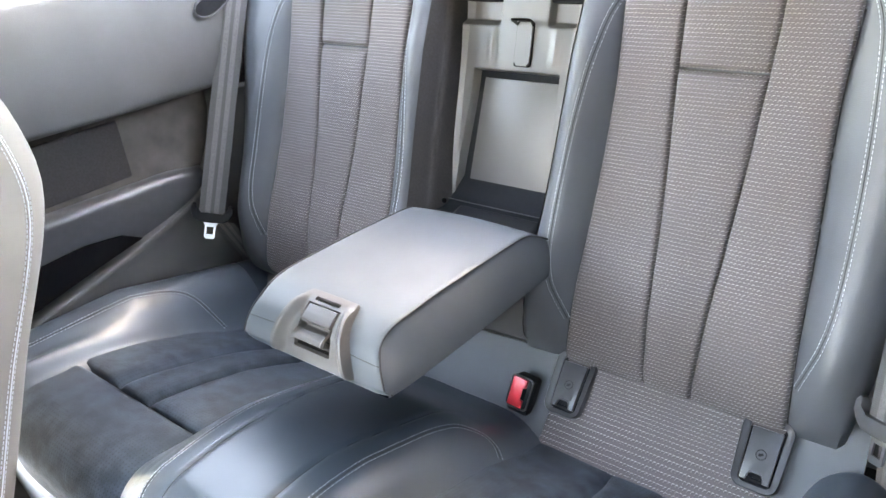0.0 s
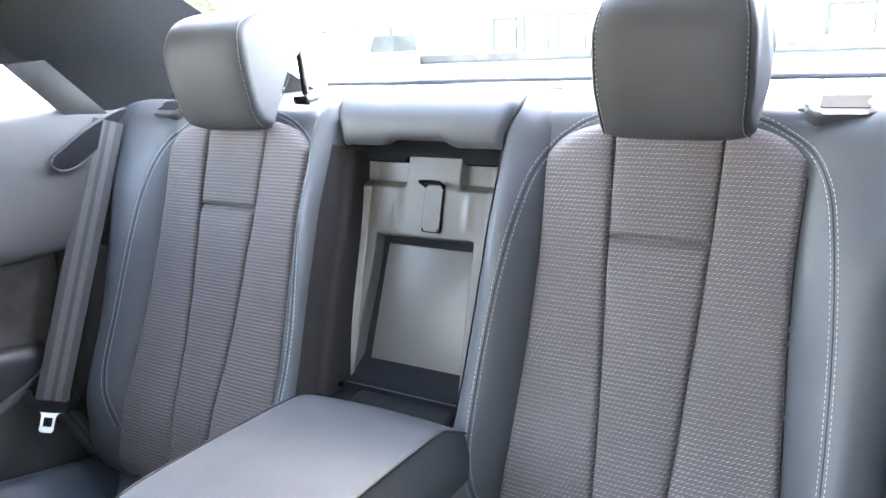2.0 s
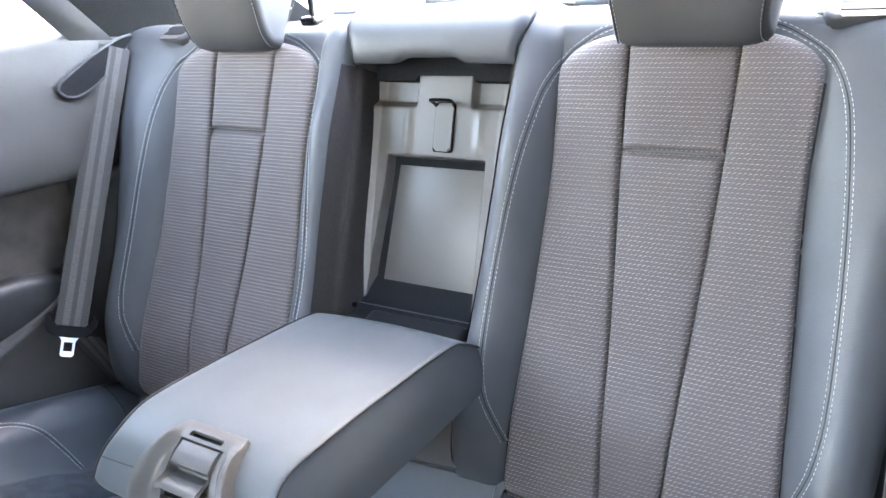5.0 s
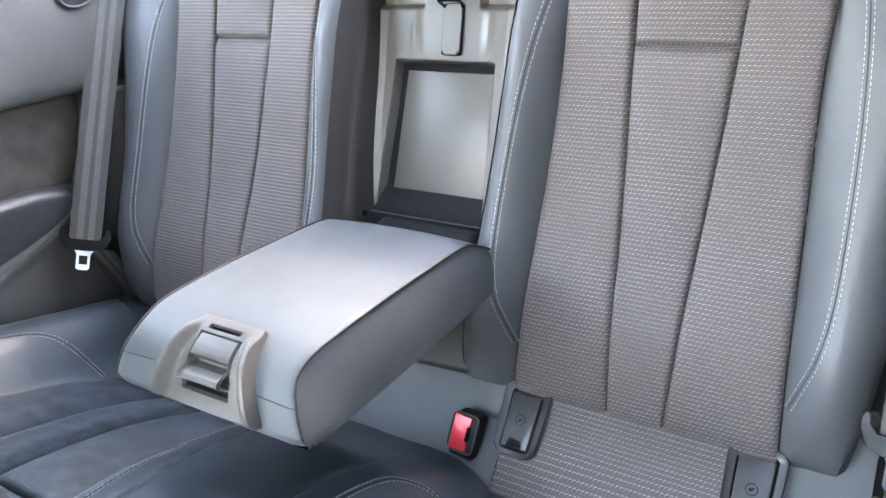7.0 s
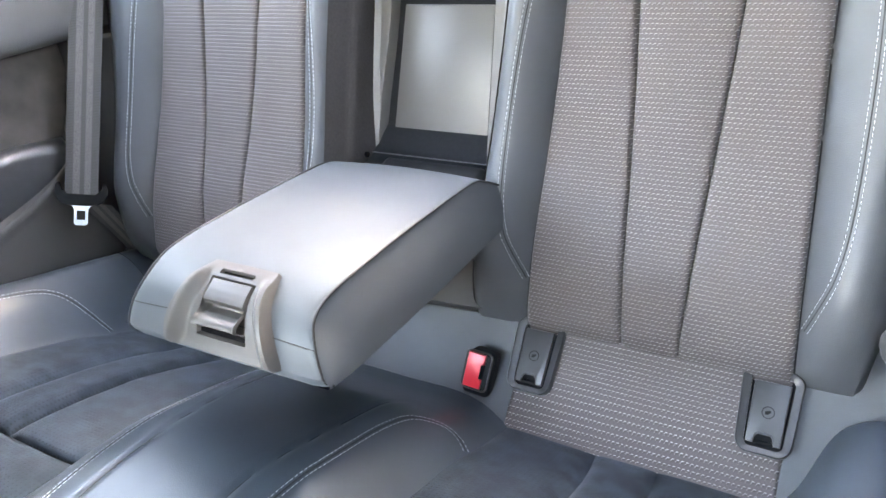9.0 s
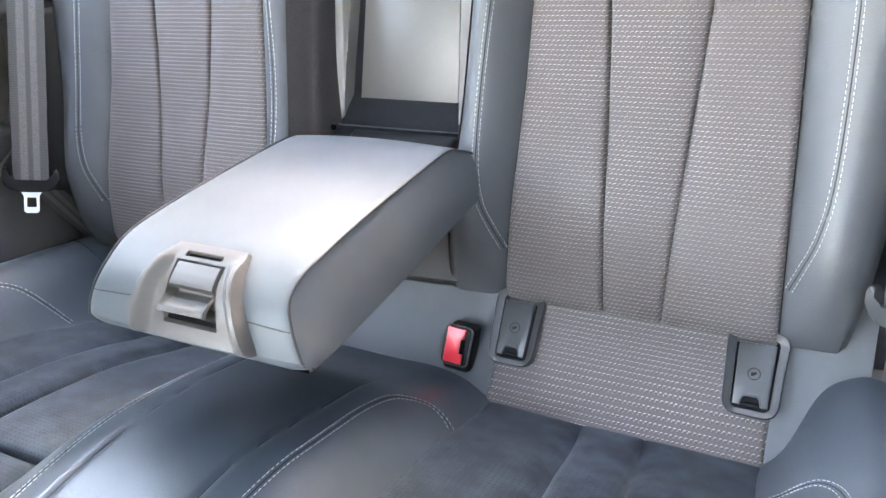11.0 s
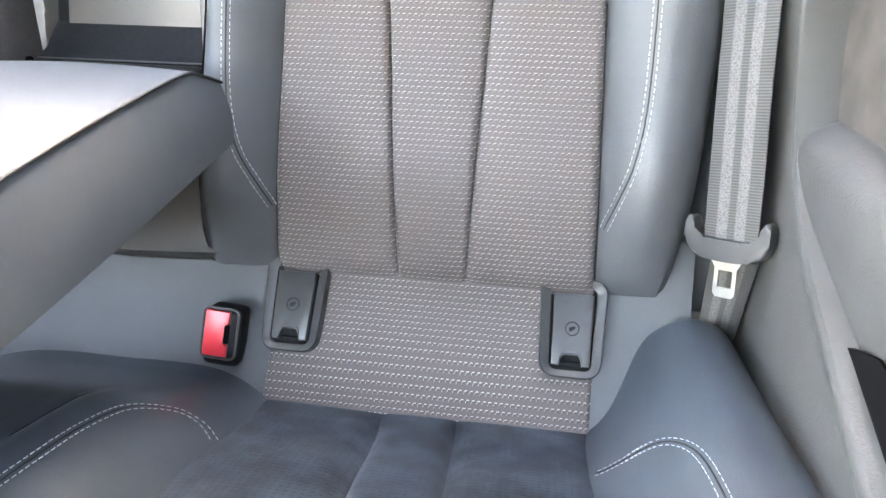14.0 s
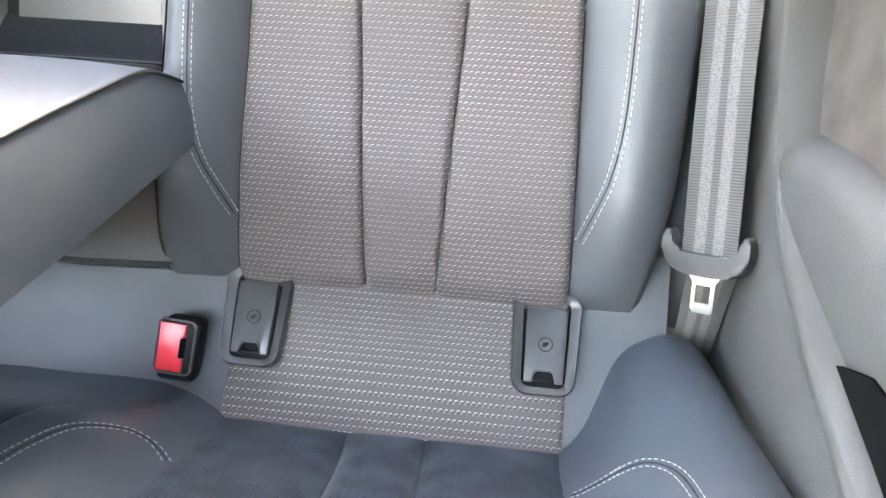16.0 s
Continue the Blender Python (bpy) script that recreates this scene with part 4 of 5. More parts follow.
for x in (-0.108, 0.110):
    part("hinge_pin", tube([(x - 0.006, 0.135, 0.549), (x + 0.006, 0.135, 0.549)], 0.004, 10), BLACK, flap, "hinge pin")

cap = thing("centre_backrest_cap", (0, 0.24, 0.88), "dark leather pad bridging the backrests above the hatch", "seat pad")
CAPP = [(0.262, 0.884), (0.236, 0.877), (0.214, 0.874), (0.205, 0.881), (0.205, 0.902), (0.213, 0.922), (0.232, 0.939), (0.264, 0.946), (0.32, 0.946), (0.36, 0.944)]
capp = smooth_path([(0, y, z) for y, z in CAPP], 0.005)


def cap_at(x, i):
    p = capp[int(i)]
    k = abs(x)
    notch = 0.008 * ease(k, 0.46, 0.30) * ease(p.z, 0.905, 0.874) * ease(p.y, 0.27, 0.21)
    w = 0.122 - 0.006 * max(0, (p.z - 0.93) / 0.02) + 0.018 * ease(p.z, 0.89, 0.945)
    drop = 0.012 * max(0, (k - 0.92) / 0.08) ** 2
    return Vector((-0.004 + x * w, p.y + drop * 0.8, p.z + notch - drop * 0.4))


part("pad", sheet(cap_at, [-1, -0.985, -0.96, -0.92] + span(-0.86, 0.86, 40) + [0.92, 0.96, 0.985, 1], [float(i) for i in range(len(capp))]), LEATHER, cap)
part("pad_core", rbox((0.225, 0.12, 0.05), pose(-0.004, 0.30, 0.908), 0.008), PLASTIC_DARK, cap, "dark carrier under the pad")
for sd in (-1, 1):
    # Dark cord paints the shade between pad and backrest.
    part("seam_cord", tube([cap_at(sd * 1.0, i) + Vector((0, 0, -0.001)) for i in range(3, len(capp))], 0.0022, 6), SEAM, cap, "dark cord painting the shade of the gap beside the pad")


# ---- seat belts ----
def make_belt(sgn, tongue, shoulder, label):
    """Webbing from the shoulder slot to the tongue, and the slack end below it."""
    T, S = Vector(tongue), Vector(shoulder)
    ob = thing("seat_belt", T - Vector((0, 0, 0.1)), label, "seat belt", "rear seat belts")
    along = (S - T).normalized()
    wide = Vector((0.72, -0.69 * sgn, 0)) if sgn > 0 else Vector((0.55, 0.83, 0))
    wide = (wide - along * wide.dot(along)).normalized()
    n = along.cross(wide).normalized()
    if n.y > 0:
        n = -n
    half = 0.0235

    def web(a, b):
        p = T.lerp(S, b)
        sag = 0.006 * math.sin(b * math.pi)
        return p + wide * (half * (2 * a - 1)) + n * (sag + 0.0015 * math.cos((2 * a - 1) * 1.5) + 0.0015 * noise.noise(Vector((a, b * 5, sgn))))
    L = (S - T).length
    part("webbing", sheet(web, span(0, 1, 12), span(0, 1, 40), lambda a, b: (a, b * L), lambda a, b: web(a, b) - n * 0.0014), WEB, ob, "grey-brown striped webbing")

    def slack(a, b):
        p = T + Vector((0.008, 0.014, -0.02)) + Vector((0.006 * sgn, 0.03 if sgn > 0 else 0.075, -0.16)) * b
        return p + wide * (half * (0.95 - 0.25 * b) * (2 * a - 1)) - n * 0.006
    part("lower_webbing", sheet(slack, span(0, 1, 8), span(0, 1, 10), lambda a, b: (a, b * 0.16), lambda a, b: slack(a, b) - n * 0.0014), WEB, ob, "webbing behind the tongue")
    m = axes(T, wide, along, n)
    rim = [(0.0, -0.0150), (0.018, -0.0140), (0.030, -0.0100), (0.0365, -0.001), (0.0375, 0.011), (0.0365, 0.019), (0.0335, 0.021), (0.0300, 0.019), (0.0285, 0.010), (0.026, 0.0045), (0.020, 0.0030)]
    rim = [(-x, y) for x, y in rim[::-1]] + rim[1:]
    head = smooth_path([(x, y, 0) for x, y in rim] + [(rim[0][0], rim[0][1], 0)], 0.004)[:-1]
    bm = bmesh.new()
    lo = [bm.verts.new((p.x, p.y, -0.005)) for p in head]
    hi = [bm.verts.new((p.x, p.y, 0.009)) for p in head]
    f1, f2 = bm.faces.new(hi), bm.faces.new(lo[::-1])
    for k in range(len(lo)):
        bm.faces.new((lo[k], lo[(k + 1) % len(lo)], hi[(k + 1) % len(lo)], hi[k]))
    bmesh.ops.bevel(bm, geom=[e for e in f1.edges] + [e for e in f2.edges], offset=0.003, segments=3, affect="EDGES", profile=0.5)
    bm.transform(m)
    # Both grips are the same part; the far one is darkened for shade.
    part("tongue_grip", bm, PLASTIC_SMOOTH if sgn > 0 else PLASTIC_DARK, ob, "moulded plastic grip")
    w, h = 0.0100, 0.028
    bm = bmesh.new()
    outer = [(-0.016, 0.006), (-0.014, 0.0), (-w, -0.006), (-w, -h), (-w + 0.003, -h - 0.003), (w - 0.003, -h - 0.003), (w, -h), (w, -0.006), (0.014, 0.0), (0.016, 0.006)]
    inner = [(-0.0062, -0.008), (-0.0062, -0.008), (-0.0062, -0.009), (-0.0062, -0.022), (-0.0062, -0.0225), (0.0062, -0.0225), (0.0062, -0.022), (0.0062, -0.009), (0.0062, -0.008), (0.0062, -0.008)]
    rings = []
    for z in (0.0, 0.0026):
        rings.append([bm.verts.new((x, y - 0.015, z)) for x, y in outer])
        rings.append([bm.verts.new((x, y - 0.015, z)) for x, y in inner])
    k_n = len(outer)
    for k in range(k_n):
        k2 = (k + 1) % k_n
        bm.faces.new((rings[2][k], rings[2][k2], rings[3][k2], rings[3][k]))
        bm.faces.new((rings[0][k2], rings[0][k], rings[1][k], rings[1][k2]))
        bm.faces.new((rings[0][k], rings[0][k2], rings[2][k2], rings[2][k]))
        bm.faces.new((rings[1][k2], rings[1][k], rings[3][k], rings[3][k2]))
    bmesh.ops.remove_doubles(bm, verts=bm.verts[:], dist=0.0001)
    bm.transform(m)
    part("tongue_blade", bm, CHROME, ob, "bright steel blade with slot", False)
    return ob


make_belt(1, (0.571, 0.036, 0.452), (0.567, 0.215, 0.885), "striped belt webbing with grey tongue hanging beside the bolster")
make_belt(-1, (-0.562, -0.012, 0.488), (-0.588, 0.184, 0.904), "striped belt webbing, tongue darkened for shade, hanging beside the backrest")


# ---- side trims ----
def trim_edge(y):
    """Height of the ribbed edge of the lower trim."""
    return lerp_pts(y, [(-0.9, 0.30), (-0.5, 0.395), (-0.34, 0.432), (-0.20, 0.468), (-0.10, 0.494), (-0.03, 0.520), (0.020, 0.556), (0.050, 0.602), (0.072, 0.66), (0.086, 0.716), (0.10, 0.9)])


def make_trim(sgn, label):
    ob = thing("rear_side_trim", (sgn * 0.63, 0.0, 0.1), label, "interior trim", "rear side trims")
    ys = span(-0.5, -0.1, 16) + span(-0.08, 0.10, 30) + span(0.12, 0.45, 12)

    def lower_at(y, b):
        top = min(trim_edge(y), 0.716)
        z = 0.08 + (top - 0.08) * b
        x = 0.602 - 0.048 * ease(y, 0.06, 0.20) + 0.018 * ease(z, 0.45, 0.15) - 0.006 * ease(z, 0.5, 0.72)
        x -= 0.006 * math.exp(-(((top - z) - 0.014) / 0.012) ** 2) - 0.020 * ease(top - z, 0.008, 0.0)
        return Vector((sgn * x, y, z))
    part("lower_panel", sheet(lower_at, ys, span(0, 0.9, 20) + span(0.905, 1, 16), None, lambda y, b: lower_at(y, b) + Vector((sgn * 0.03, 0, 0))), PLASTIC, ob, "grained dark grey plastic")

    def insert_at(y, z):
        return Vector((sgn * (0.628 - 0.004 * math.sin((z - 0.4) * 8)), y, z))
    part("insert", sheet(insert_at, span(-0.5, 0.075, 16), span(0.40, 0.722, 14), None, lambda y, z: insert_at(y, z) + Vector((sgn * 0.012, 0, 0))), INSERT, ob, "brown-grey suede insert")

    def rest(y, b):
        """Moulded arm ledge: b runs from the wall over the top and down to the rib."""
        end = ease(y, 0.030, 0.016)
        top = 0.562 + 0.012 * ease(y, 0.03, -0.06) + 0.03 * max(0, -0.06 - y)
        prof = [(0.0, 0.632, top + 0.006), (0.2, 0.616, top + 0.004), (0.34, 0.604, top - 0.002), (0.42, 0.598, top - 0.012), (0.6, 0.601, top - 0.05), (0.8, 0.610, top - 0.085), (1.0, 0.626, top - 0.14)]
        x = lerp_pts(b, [(p[0], p[1]) for p in prof])
        z = lerp_pts(b, [(p[0], p[2]) for p in prof])
        x = 0.628 + (x - 0.628) * math.sqrt(max(0, end))
        return Vector((sgn * x, y, z))
    part("arm_ledge", sheet(rest, span(-0.5, -0.10, 12) + span(-0.09, 0.014, 16) + span(0.016, 0.030, 8), span(0, 1, 28), None, lambda y, b: rest(y, b) + Vector((sgn * 0.01, 0, 0))), PLASTIC_SMOOTH if sgn < 0 else PLASTIC, ob, "moulded arm ledge")
    # Flat black sheet paints the pocket's inner shade; nothing is cut out.
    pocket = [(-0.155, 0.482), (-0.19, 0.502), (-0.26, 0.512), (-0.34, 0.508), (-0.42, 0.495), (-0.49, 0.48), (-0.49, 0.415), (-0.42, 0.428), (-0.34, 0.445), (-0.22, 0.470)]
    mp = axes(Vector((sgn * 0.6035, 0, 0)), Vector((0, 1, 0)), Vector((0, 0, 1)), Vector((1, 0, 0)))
    part("pocket", prism([(a + 0.018, b + 0.004) for a, b in pocket], 0.004, mp), RECESS_SHADE, ob, "black sheet painting the shade inside the storage pocket")
    part("speaker_panel", rbox((0.010, 0.38, 0.105), pose(sgn * 0.626, -0.30, 0.646), 0.004), SIDE_CLOTH, ob, "dark inset panel")

    def waist(y, b):
        prof = [(0.0, 0.628, 0.706), (0.06, 0.600, 0.708), (0.14, 0.588, 0.720), (0.3, 0.584, 0.76), (0.6, 0.592, 0.84), (0.85, 0.606, 0.895), (0.95, 0.620, 0.914), (1.0, 0.645, 0.920)]
        x = lerp_pts(b, [(p[0], p[1]) for p in prof])
        z = lerp_pts(b, [(p[0], p[2]) for p in prof])
        z += 0.02 * b * ease(y, -0.3, 0.4) + 0.012 * ease(-y, -0.05, 0.6) * (1 - b)
        return Vector((sgn * x, y, z))
    part("waist_panel", sheet(waist, span(-0.5 if sgn < 0 else -0.27, 0.75, 44), span(0, 1, 40), None, lambda y, b: waist(y, b) + Vector((sgn * 0.03, 0, 0))), PLASTIC, ob, "grained upper panel under the window")
    # belt slot on the waist panel: rim round a flat sheet darkened for shade
    slot = smooth_path([(sgn * (0.586 + 0.10 * (z - 0.84)), y, z) for y, z in ((0.078, 0.860), (0.071, 0.848), (0.082, 0.837), (0.112, 0.838), (0.165, 0.866), (0.225, 0.915), (0.205, 0.918), (0.140, 0.893), (0.078, 0.860))], 0.008)[:-1]
    part("belt_slot_rim", tube(slot, 0.0022, 8, True), PLASTIC_SMOOTH, ob, "moulded rim of the belt slot")
    bm = bmesh.new()
    bm.faces.new([bm.verts.new(p + Vector((sgn * -0.001, 0, 0))) for p in slot])
    part("belt_slot", bm, MATT_AND_SHADE, ob, "dark sheet painting the shade inside the belt slot")
    return ob


make_trim(-1, "dark grained side trim with suede insert, arm ledge and pocket")
make_trim(1, "dark grained side trim with suede insert, arm ledge and pocket")

# ---- shelf, roof, pillars and glass ----
def shelf_at(x, y):
    return Vector((x, y, 0.916 + 0.006 * ease(y, 0.30, 0.85)))


tagged(part("rear_shelf", sheet(shelf_at, span(-0.66, 0.66, 12), span(0.26, 0.95, 12), None, lambda x, y: shelf_at(x, y) - Vector((0, 0, 0.03))), PLASTIC_SMOOTH),
       "grey rear shelf below the back window", "shelf", "", "structure")
seal = thing("window_seal", (0, 0.9, 0.96), "black rubber seal along the back window", "seal", "", "structure")
part("rubber_strip", tube([(x, 0.86 - 0.08 * (x / 0.6) ** 2, 0.930) for x in span(-0.6, 0.6, 20)], 0.006, 8), PLASTIC_SMOOTH, seal)

def quad_panel(name, a, b, c, d, mat, label, thick=0.02, bow=0.0, kind="structure", category="interior trim"):
    A, B, C, D = (Vector(v) for v in (a, b, c, d))
    nrm = (B - A).cross(D - A).normalized()

    def f(u, v):
        p = (A.lerp(B, u)).lerp(D.lerp(C, u), v)
        return p + nrm * (bow * math.sin(u * math.pi) * math.sin(v * math.pi))
    ob = part(name, sheet(f, span(0, 1, 12), span(0, 1, 12), None, lambda u, v: f(u, v) + nrm * thick), mat)
    return tagged(ob, label, category, "", kind)


for sgn in (-1, 1):
    s = sgn
    quad_panel("pillar_trim", (s * 0.634, 0.180, 0.917), (s * 0.603, 0.72, 0.925), (s * 0.512, 0.04, 1.226), (s * 0.553, -0.18, 1.20), HEADLINER, "dark cloth-covered rear roof pillar", 0.02 * -s, 0.012 * -s)
    quad_panel("pillar_edge_trim", (s * 0.624, 0.126, 0.921), (s * 0.619, 0.200, 0.919), (s * 0.590, 0.089, 1.006), (s * 0.597, 0.028, 1.002), PLASTIC_SMOOTH, "grey plastic strip along the side window", 0.012 * -s, 0.004 * -s)
    quad_panel("pillar_upper_trim", (s * 0.605, 0.029, 1.003), (s * 0.599, 0.090, 1.007), (s * 0.545, -0.14, 1.20), (s * 0.556, -0.21, 1.19), HEADLINER, "dark cloth strip above the side window", 0.012 * -s)
    quad_panel("roof_rail", (s * 0.556, -0.21, 1.19), (s * 0.53, -0.14, 1.215), (s * 0.53, -1.37, 1.155), (s * 0.556, -1.37, 1.13), HEADLINER, "dark cloth roof edge above the door", 0.02 * -s)
def roof_at(x, y):
    return Vector((x, y, 1.262 - 0.10 * (x / 0.6) ** 4 - 0.03 * ease(y, -0.5, -0.1) - 0.075 * ease(y, -0.12, 0.20) - 0.07 * ease(y, -0.8, -1.5)))


tagged(part("roof_lining", sheet(roof_at, span(-0.54, 0.54, 16), span(-1.36, 0.16, 34), None, lambda x, y: roof_at(x, y) + Vector((0, 0, 0.02))), HEADLINER),
       "dark cloth roof lining over the cabin", "ceiling", "", "structure")
quad_panel("rear_bulkhead", (-0.67, 0.17, 0.05), (0.67, 0.17, 0.05), (0.67, 0.40, 0.90), (-0.67, 0.40, 0.90), PLASTIC_DARK, "dark bulkhead behind the rear backrests", -0.02)
for s in (-1, 1):
    quad_panel("body_side", (s * 0.668, -0.5, 0.03), (s * 0.668, 1.0, 0.03), (s * 0.668, 1.0, 0.90), (s * 0.668, -0.5, 0.90), PLASTIC_DARK, "dark inner body side behind the trim", 0.01)
# cabin ahead of the bench
tagged(part("floor", sheet(lambda x, y: Vector((x, y, 0.05 + 0.14 * ease(abs(x), 0.14, 0.06) + 0.004 * noise.noise(Vector((x * 20, y * 20, 0))))), span(-0.68, 0.68, 60), span(-1.9, 0.1, 40), None,
                       lambda x, y: Vector((x, y, 0.0))), CARPET), "dark carpet over the cabin floor", "floor", "", "structure")
for s in (-1, 1):
    quad_panel("windscreen_pillar", (s * 0.53, -1.36, 1.16), (s * 0.57, -1.34, 1.12), (s * 0.69, -2.0, 0.82), (s * 0.62, -2.0, 0.83), HEADLINER, "dark windscreen pillar ahead of the doors", 0.03 * -s)
# Unseen panels, added to shut out light from the near side.
quad_panel("near_side_blocker", (0.71, -1.08, 0.05), (0.71, -0.14, 0.05), (0.66, -0.22, 1.19), (0.67, -1.08, 1.19), HEADLINER, "unseen dark panel added to keep out light on the near side", -0.03)
quad_panel("near_quarter_blocker", (0.70, -0.215, 0.88), (0.69, 0.50, 0.88), (0.61, 0.15, 1.23), (0.66, -0.215, 1.19), HEADLINER, "unseen dark panel added to keep out light above the near trim", -0.03)
quad_panel("dashboard", (-0.66, -1.95, 0.05), (0.66, -1.95, 0.05), (0.66, -1.72, 0.78), (-0.66, -1.72, 0.78), PLASTIC_DARK, "dark dashboard ahead of the front seats", -0.1)

# ---- front seat ----
def make_front_seat(fx, fy, label):
    ob = thing("front_seat", (fx - 0.095, fy - 0.26, 0.1), label, "car seat", "front seats")

    def shell(a, b):
        """Wraps from the outer side over the rear face to the inner side; b runs up."""
        z = 0.20 + 0.84 * b
        rear = lerp_pts(z, [(0.20, -0.20), (0.405, -0.096), (0.59, -0.012), (0.71, 0.048), (0.77, 0.066), (0.83, 0.062), (0.90, 0.042), (0.98, 0.0), (1.04, -0.07)])
        w = 0.245 * (1 - 0.35 * ease(z, 0.84, 1.06))
        c, sn = math.cos(a * math.pi), math.sin(a * math.pi)
        return Vector((fx + w * math.copysign(abs(c) ** 0.4, c), fy + rear - 0.13 * (1 - sn ** 0.55), z))

    part("backrest", sheet(shell, span(0, 1, 60), span(0, 1, 40), None, lambda a, b: Vector((fx + (shell(a, b).x - fx) * 0.96, shell(0.5, b).y - 0.14, shell(a, b).z - 0.005))), CREAM, ob, "pale leather back shell")
    for off in (-0.012, 0.012):
        part("stitching", stitches(shell, [(0.14 + off, b) for b in span(0.05, 0.95, 20)]), THREAD, ob, "pale thread stitches")
    part("seam", tube([shell(0.14, b) + Vector((0.0005, 0.0005, 0)) for b in span(0.02, 0.98, 40)], 0.0008, 6), THREAD, ob, "pale sewn seam")
    # Unseen dark panel, added to cut the pale bounce onto the rear cloth.
    part("back_panel", sheet(lambda a, b: shell(a, b) + Vector((0, 0.004, 0)), span(0.46, 0.98, 40), span(0.02, 0.93, 30)), PLASTIC_DARK, ob, "unseen dark plastic rear panel, added to cut pale bounce")
    # Unseen restraint, added to hold back light from near the horizon.
    part("head_restraint", rbox((0.27, 0.11, 0.17), pose(fx, fy - 0.10, 1.105, -8, 0, 0), 0.035, 4), CREAM, ob, "unseen pale leather head restraint, added to hold back light")
    part("seat_base", rbox((0.50, 0.50, 0.22), pose(fx, fy - 0.52, 0.24, 6, 0, 0), 0.05, 4), CREAM, ob, "pale leather seat base")
    return ob


make_front_seat(-0.425, -0.46, "pale leather front seat back with stitched side")
# Unseen seat, added to hold back low light from the bench.
make_front_seat(0.40, -1.12, "unseen pale leather front seat slid forward, added to hold back light")

# ---- glass ----
gm, _, gb = material("clear_glass", (1, 1, 1), 0.02)
gb.inputs["Transmission Weight"].default_value = 1.0
gb.inputs["IOR"].default_value = 1.02
tagged(quad_panel("back_window", (-0.60, 0.80, 0.926), (0.60, 0.80, 0.926), (0.53, 0.15, 1.170), (-0.53, 0.15, 1.170), gm, "clear sloping back window glass", 0.004, 0.0, "structure", "window"), "", "window").visible_shadow = False

# ---- outdoors ----
PAVE = solid("pale_concrete", (0.62, 0.61, 0.585), 0.9, 3, 0.15)
WHITE = solid("white_render_wall", (0.72, 0.71, 0.68), 0.8, 2, 0.08)
DARKGLASS = solid("shop_glass", (0.016, 0.020, 0.018), 0.6, 3, 0.3)
PLINTH = solid("grey_plinth_paint", (0.045, 0.045, 0.045), 0.8, 1.5, 0.5)
PALE_PANE = solid("pale_pane", (0.50, 0.51, 0.52), 0.3, 2, 0.15)
BLIND = solid("yellow_green_blind", (0.42, 0.44, 0.06), 0.7, 3, 0.2)
LEAF = solid("leaves", (0.09, 0.12, 0.05), 0.6, 2, 0.5)
BARK = solid("bark", (0.12, 0.09, 0.06), 0.9, 8, 0.3)
tagged(part("ground", sheet(lambda x, y: Vector((x, y, -0.42)), span(-160, 160, 8), span(-160, 160, 8)), PAVE), "pale sunlit concrete forecourt", "ground", "", "structure")
# Unseen wall, added ahead of the car to warm and dim the front light.
BOUNCE_CREAM = solid("bounce_wall_cream", (0.86, 0.79, 0.71), 0.85, 1.5, 0.06)
ahead = thing("bounce_wall", (0, -13, -0.42), "unseen cream wall added ahead of the car to warm the front light", "wall", "", "structure")
part("wall_face", rbox((46, 0.5, 4.2), pose(0, -13, 1.68), 0.02, 1), BOUNCE_CREAM, ahead)
part("coping", rbox((46.2, 0.7, 0.16), pose(0, -13, 3.86), 0.02, 1), PAVE, ahead, "pale coping on the added wall")
shop = thing("low_building", (-6, 24, -0.42), "white low building with framed windows across the forecourt", "building")
part("wall", rbox((46, 6, 5.2), pose(-4, 27.06, 2.18), 0.02, 1), WHITE, shop, "white rendered wall")
part("roof_edge", rbox((46.6, 6.6, 0.35), pose(-4, 27.06, 4.95), 0.03, 1), PAVE, shop, "pale roof edge")
for x, w, z0, z1 in ((-10.98, 0.86, 0.92, 1.96), (-9.78, 0.90, 0.90, 2.02), (-8.49, 0.98, 0.88, 2.00), (-0.17, 1.20, 1.00, 1.82)):
    win = part("window", rbox((w, 0.06, z1 - z0), pose(x, 24.03, (z0 + z1) / 2), 0.01, 1), PALE_PANE, shop, "pale window pane")
    part("frame_head", rbox((w + 0.10, 0.10, 0.09), pose(x, 24.0, z1 + 0.03), 0.01, 1), DARKGLASS, win, "dark frame head")
    for sd, k in ((-1, 0.13), (1, 0.06)):
        part("frame_post", rbox((k, 0.10, z1 - z0), pose(x + sd * w / 2, 24.0, (z0 + z1) / 2), 0.01, 1), DARKGLASS, win, "dark frame post")
    part("blind", rbox((w * 0.5, 0.04, 0.26), pose(x + 0.14, 23.98, z1 - 0.15), 0.01, 1), BLIND, win, "yellow-green blind")
for x0, x1 in ((-15.0, -7.7), (-3.0, 6.0)):
    part("plinth", rbox((x1 - x0, 0.3, 0.26), pose((x0 + x1) / 2, 23.9, 0.71), 0.02, 1), PLINTH, shop, "grey plinth")
    part("plinth_base", rbox((x1 - x0, 0.34, 0.06), pose((x0 + x1) / 2, 23.9, 0.55), 0.01, 1), DARKGLASS, shop, "dark base strip")


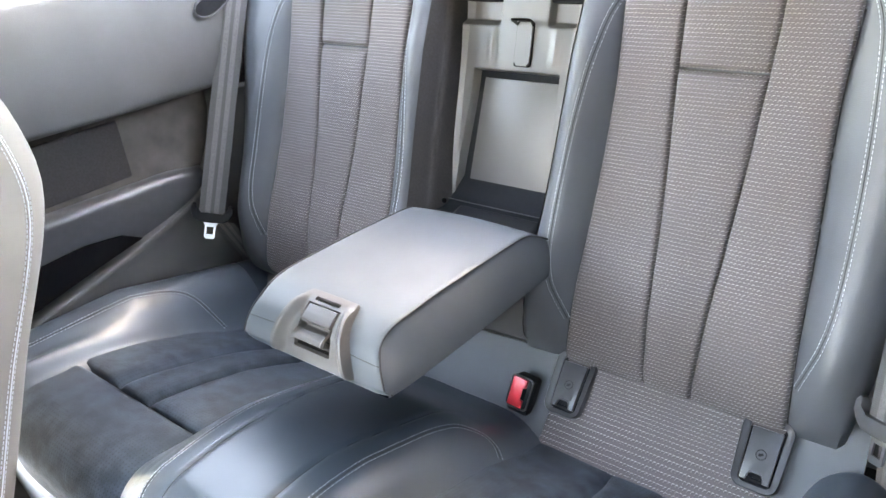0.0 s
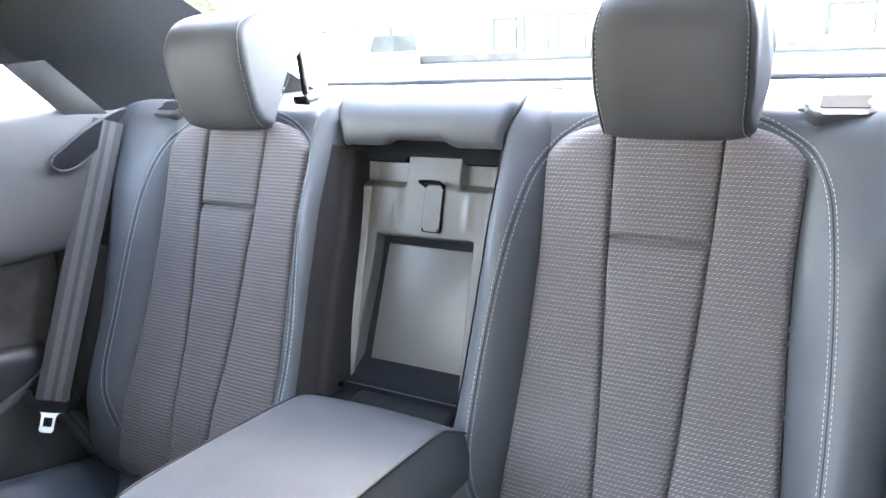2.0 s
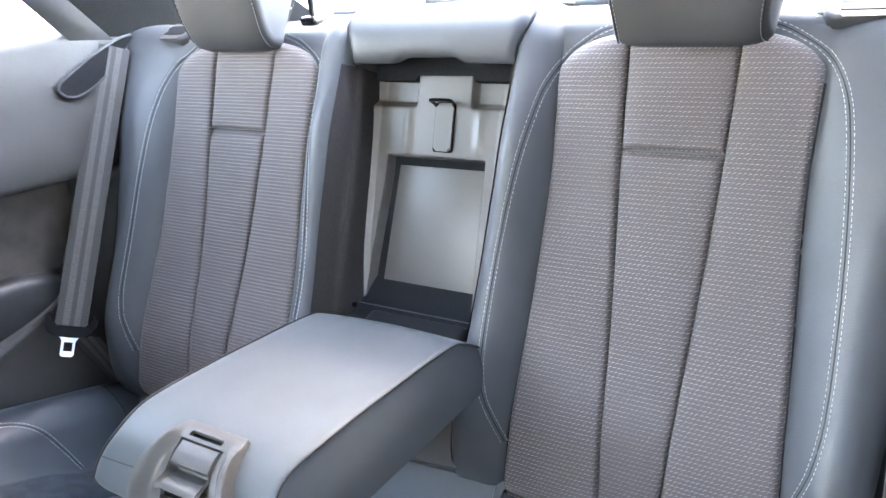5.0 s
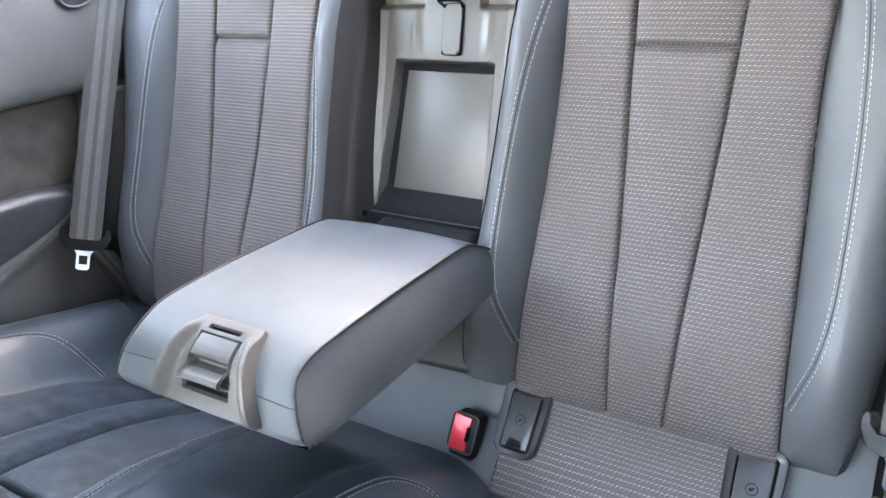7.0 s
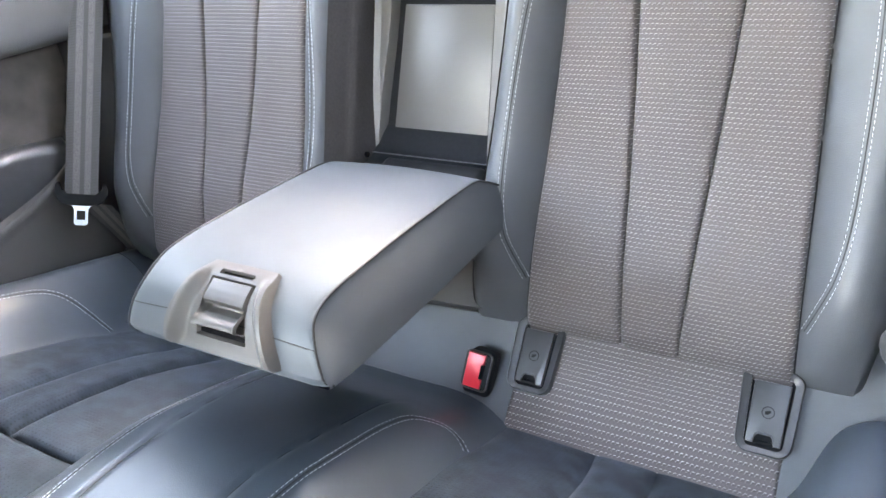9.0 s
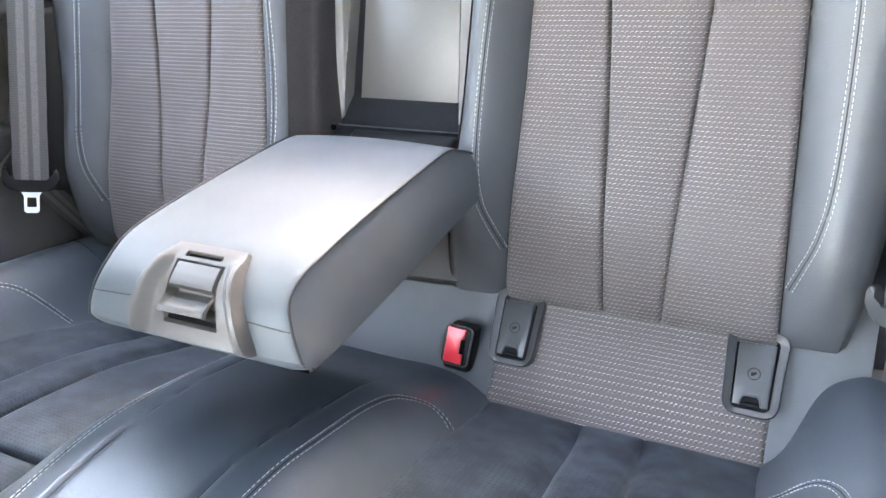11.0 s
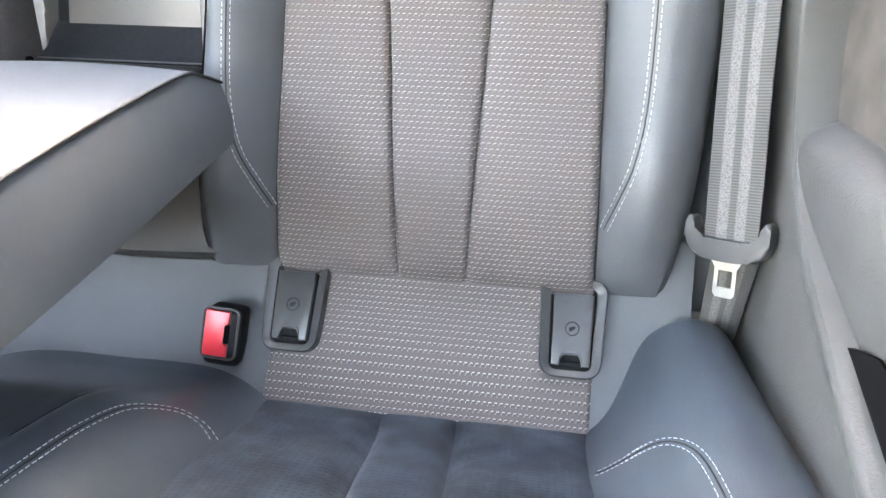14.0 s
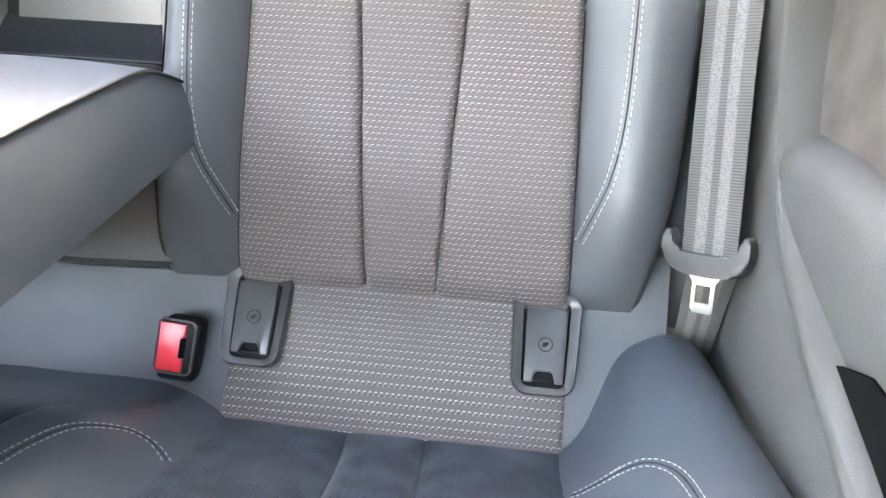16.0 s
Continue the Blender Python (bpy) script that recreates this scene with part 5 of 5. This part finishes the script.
def make_van(x0, x1, y):
    """A parked box van seen from its side."""
    ob = thing("parked_van", ((x0 + x1) / 2, y, -0.42), "white parked van with teal-grey cab windows", "van")
    body = part("body", rbox((x1 - x0 - 1.15, 1.9, 2.3), pose((x0 + x1 - 1.15) / 2, y, 1.0), 0.12, 3), WHITE, ob, "white panelled box body")
    cab = part("cab", rbox((1.15, 1.8, 1.25), pose(x1 - 0.57, y, 0.40), 0.15, 3), WHITE, ob, "white cab")
    part("windscreen", rbox((1.05, 1.7, 0.62), pose(x1 - 0.57, y, 1.28), 0.10, 3, 0.86), DARKGLASS, cab, "teal-grey cab glass")
    part("mirror", rbox((0.16, 0.10, 0.34), pose(x1 - 0.02, y - 0.98, 1.70), 0.03, 2), DARKGLASS, cab, "dark wing mirror")
    for k in range(5):
        part("vent_window", rbox((0.36, 0.05, 0.09), pose(x0 + 0.5 + 0.72 * k, y - 0.96, 1.80), 0.01, 1), PLINTH, body, "small grey side window")
    for x in (x0 + 0.9, x1 - 0.7):
        for sd in (-1, 1):
            tyre = part("wheel", tube([(x, y + sd * 0.86, -0.07), (x, y + sd * 0.66, -0.07)], 0.35, 20), DARKGLASS, ob, "dark tyre")
            part("rim", tube([(x, y + sd * 0.875, -0.07), (x, y + sd * 0.70, -0.07)], 0.20, 16), PLINTH, tyre, "grey rim")
    return ob


make_van(-18.9, -14.1, 22.4)


def make_tree(x, y, h, seed, label):
    rng = random.Random(seed)
    ob = thing("tree", (x, y, -0.42), label, "tree", "trees")
    trunk = [(x, y, -0.42), (x + 0.1, y, h * 0.25), (x - 0.1, y + 0.1, h * 0.55)]
    part("trunk", tube(smooth_path(trunk, 0.3), 0.16, 8), BARK, ob, "brown trunk")
    bm = bmesh.new()
    for _ in range(2600):
        a, r = rng.uniform(0, 6.28), rng.random() ** 0.5
        zz = rng.uniform(0.3, 1.0)
        rad = r * h * 0.42 * math.sin(min(1, (zz - 0.22) / 0.78) * 3.0) * rng.uniform(0.7, 1.15)
        c = Vector((x + rad * math.cos(a), y + rad * math.sin(a), h * zz))
        d1 = Vector((rng.uniform(-1, 1), rng.uniform(-1, 1), rng.uniform(-1, 1))).normalized() * 0.15
        d2 = d1.orthogonal().normalized() * 0.09
        bm.faces.new([bm.verts.new(c + v) for v in (d1, d2, -d1, -d2)])
    part("crown", bm, LEAF, ob, "loose green foliage", False)
    return ob


make_tree(-26, 14, 6.5, 3, "green leafy tree beyond the forecourt")
make_tree(-19, 17, 7.5, 4, "green leafy tree beyond the forecourt")
make_tree(-33, 8, 7.0, 5, "green leafy tree beyond the forecourt")
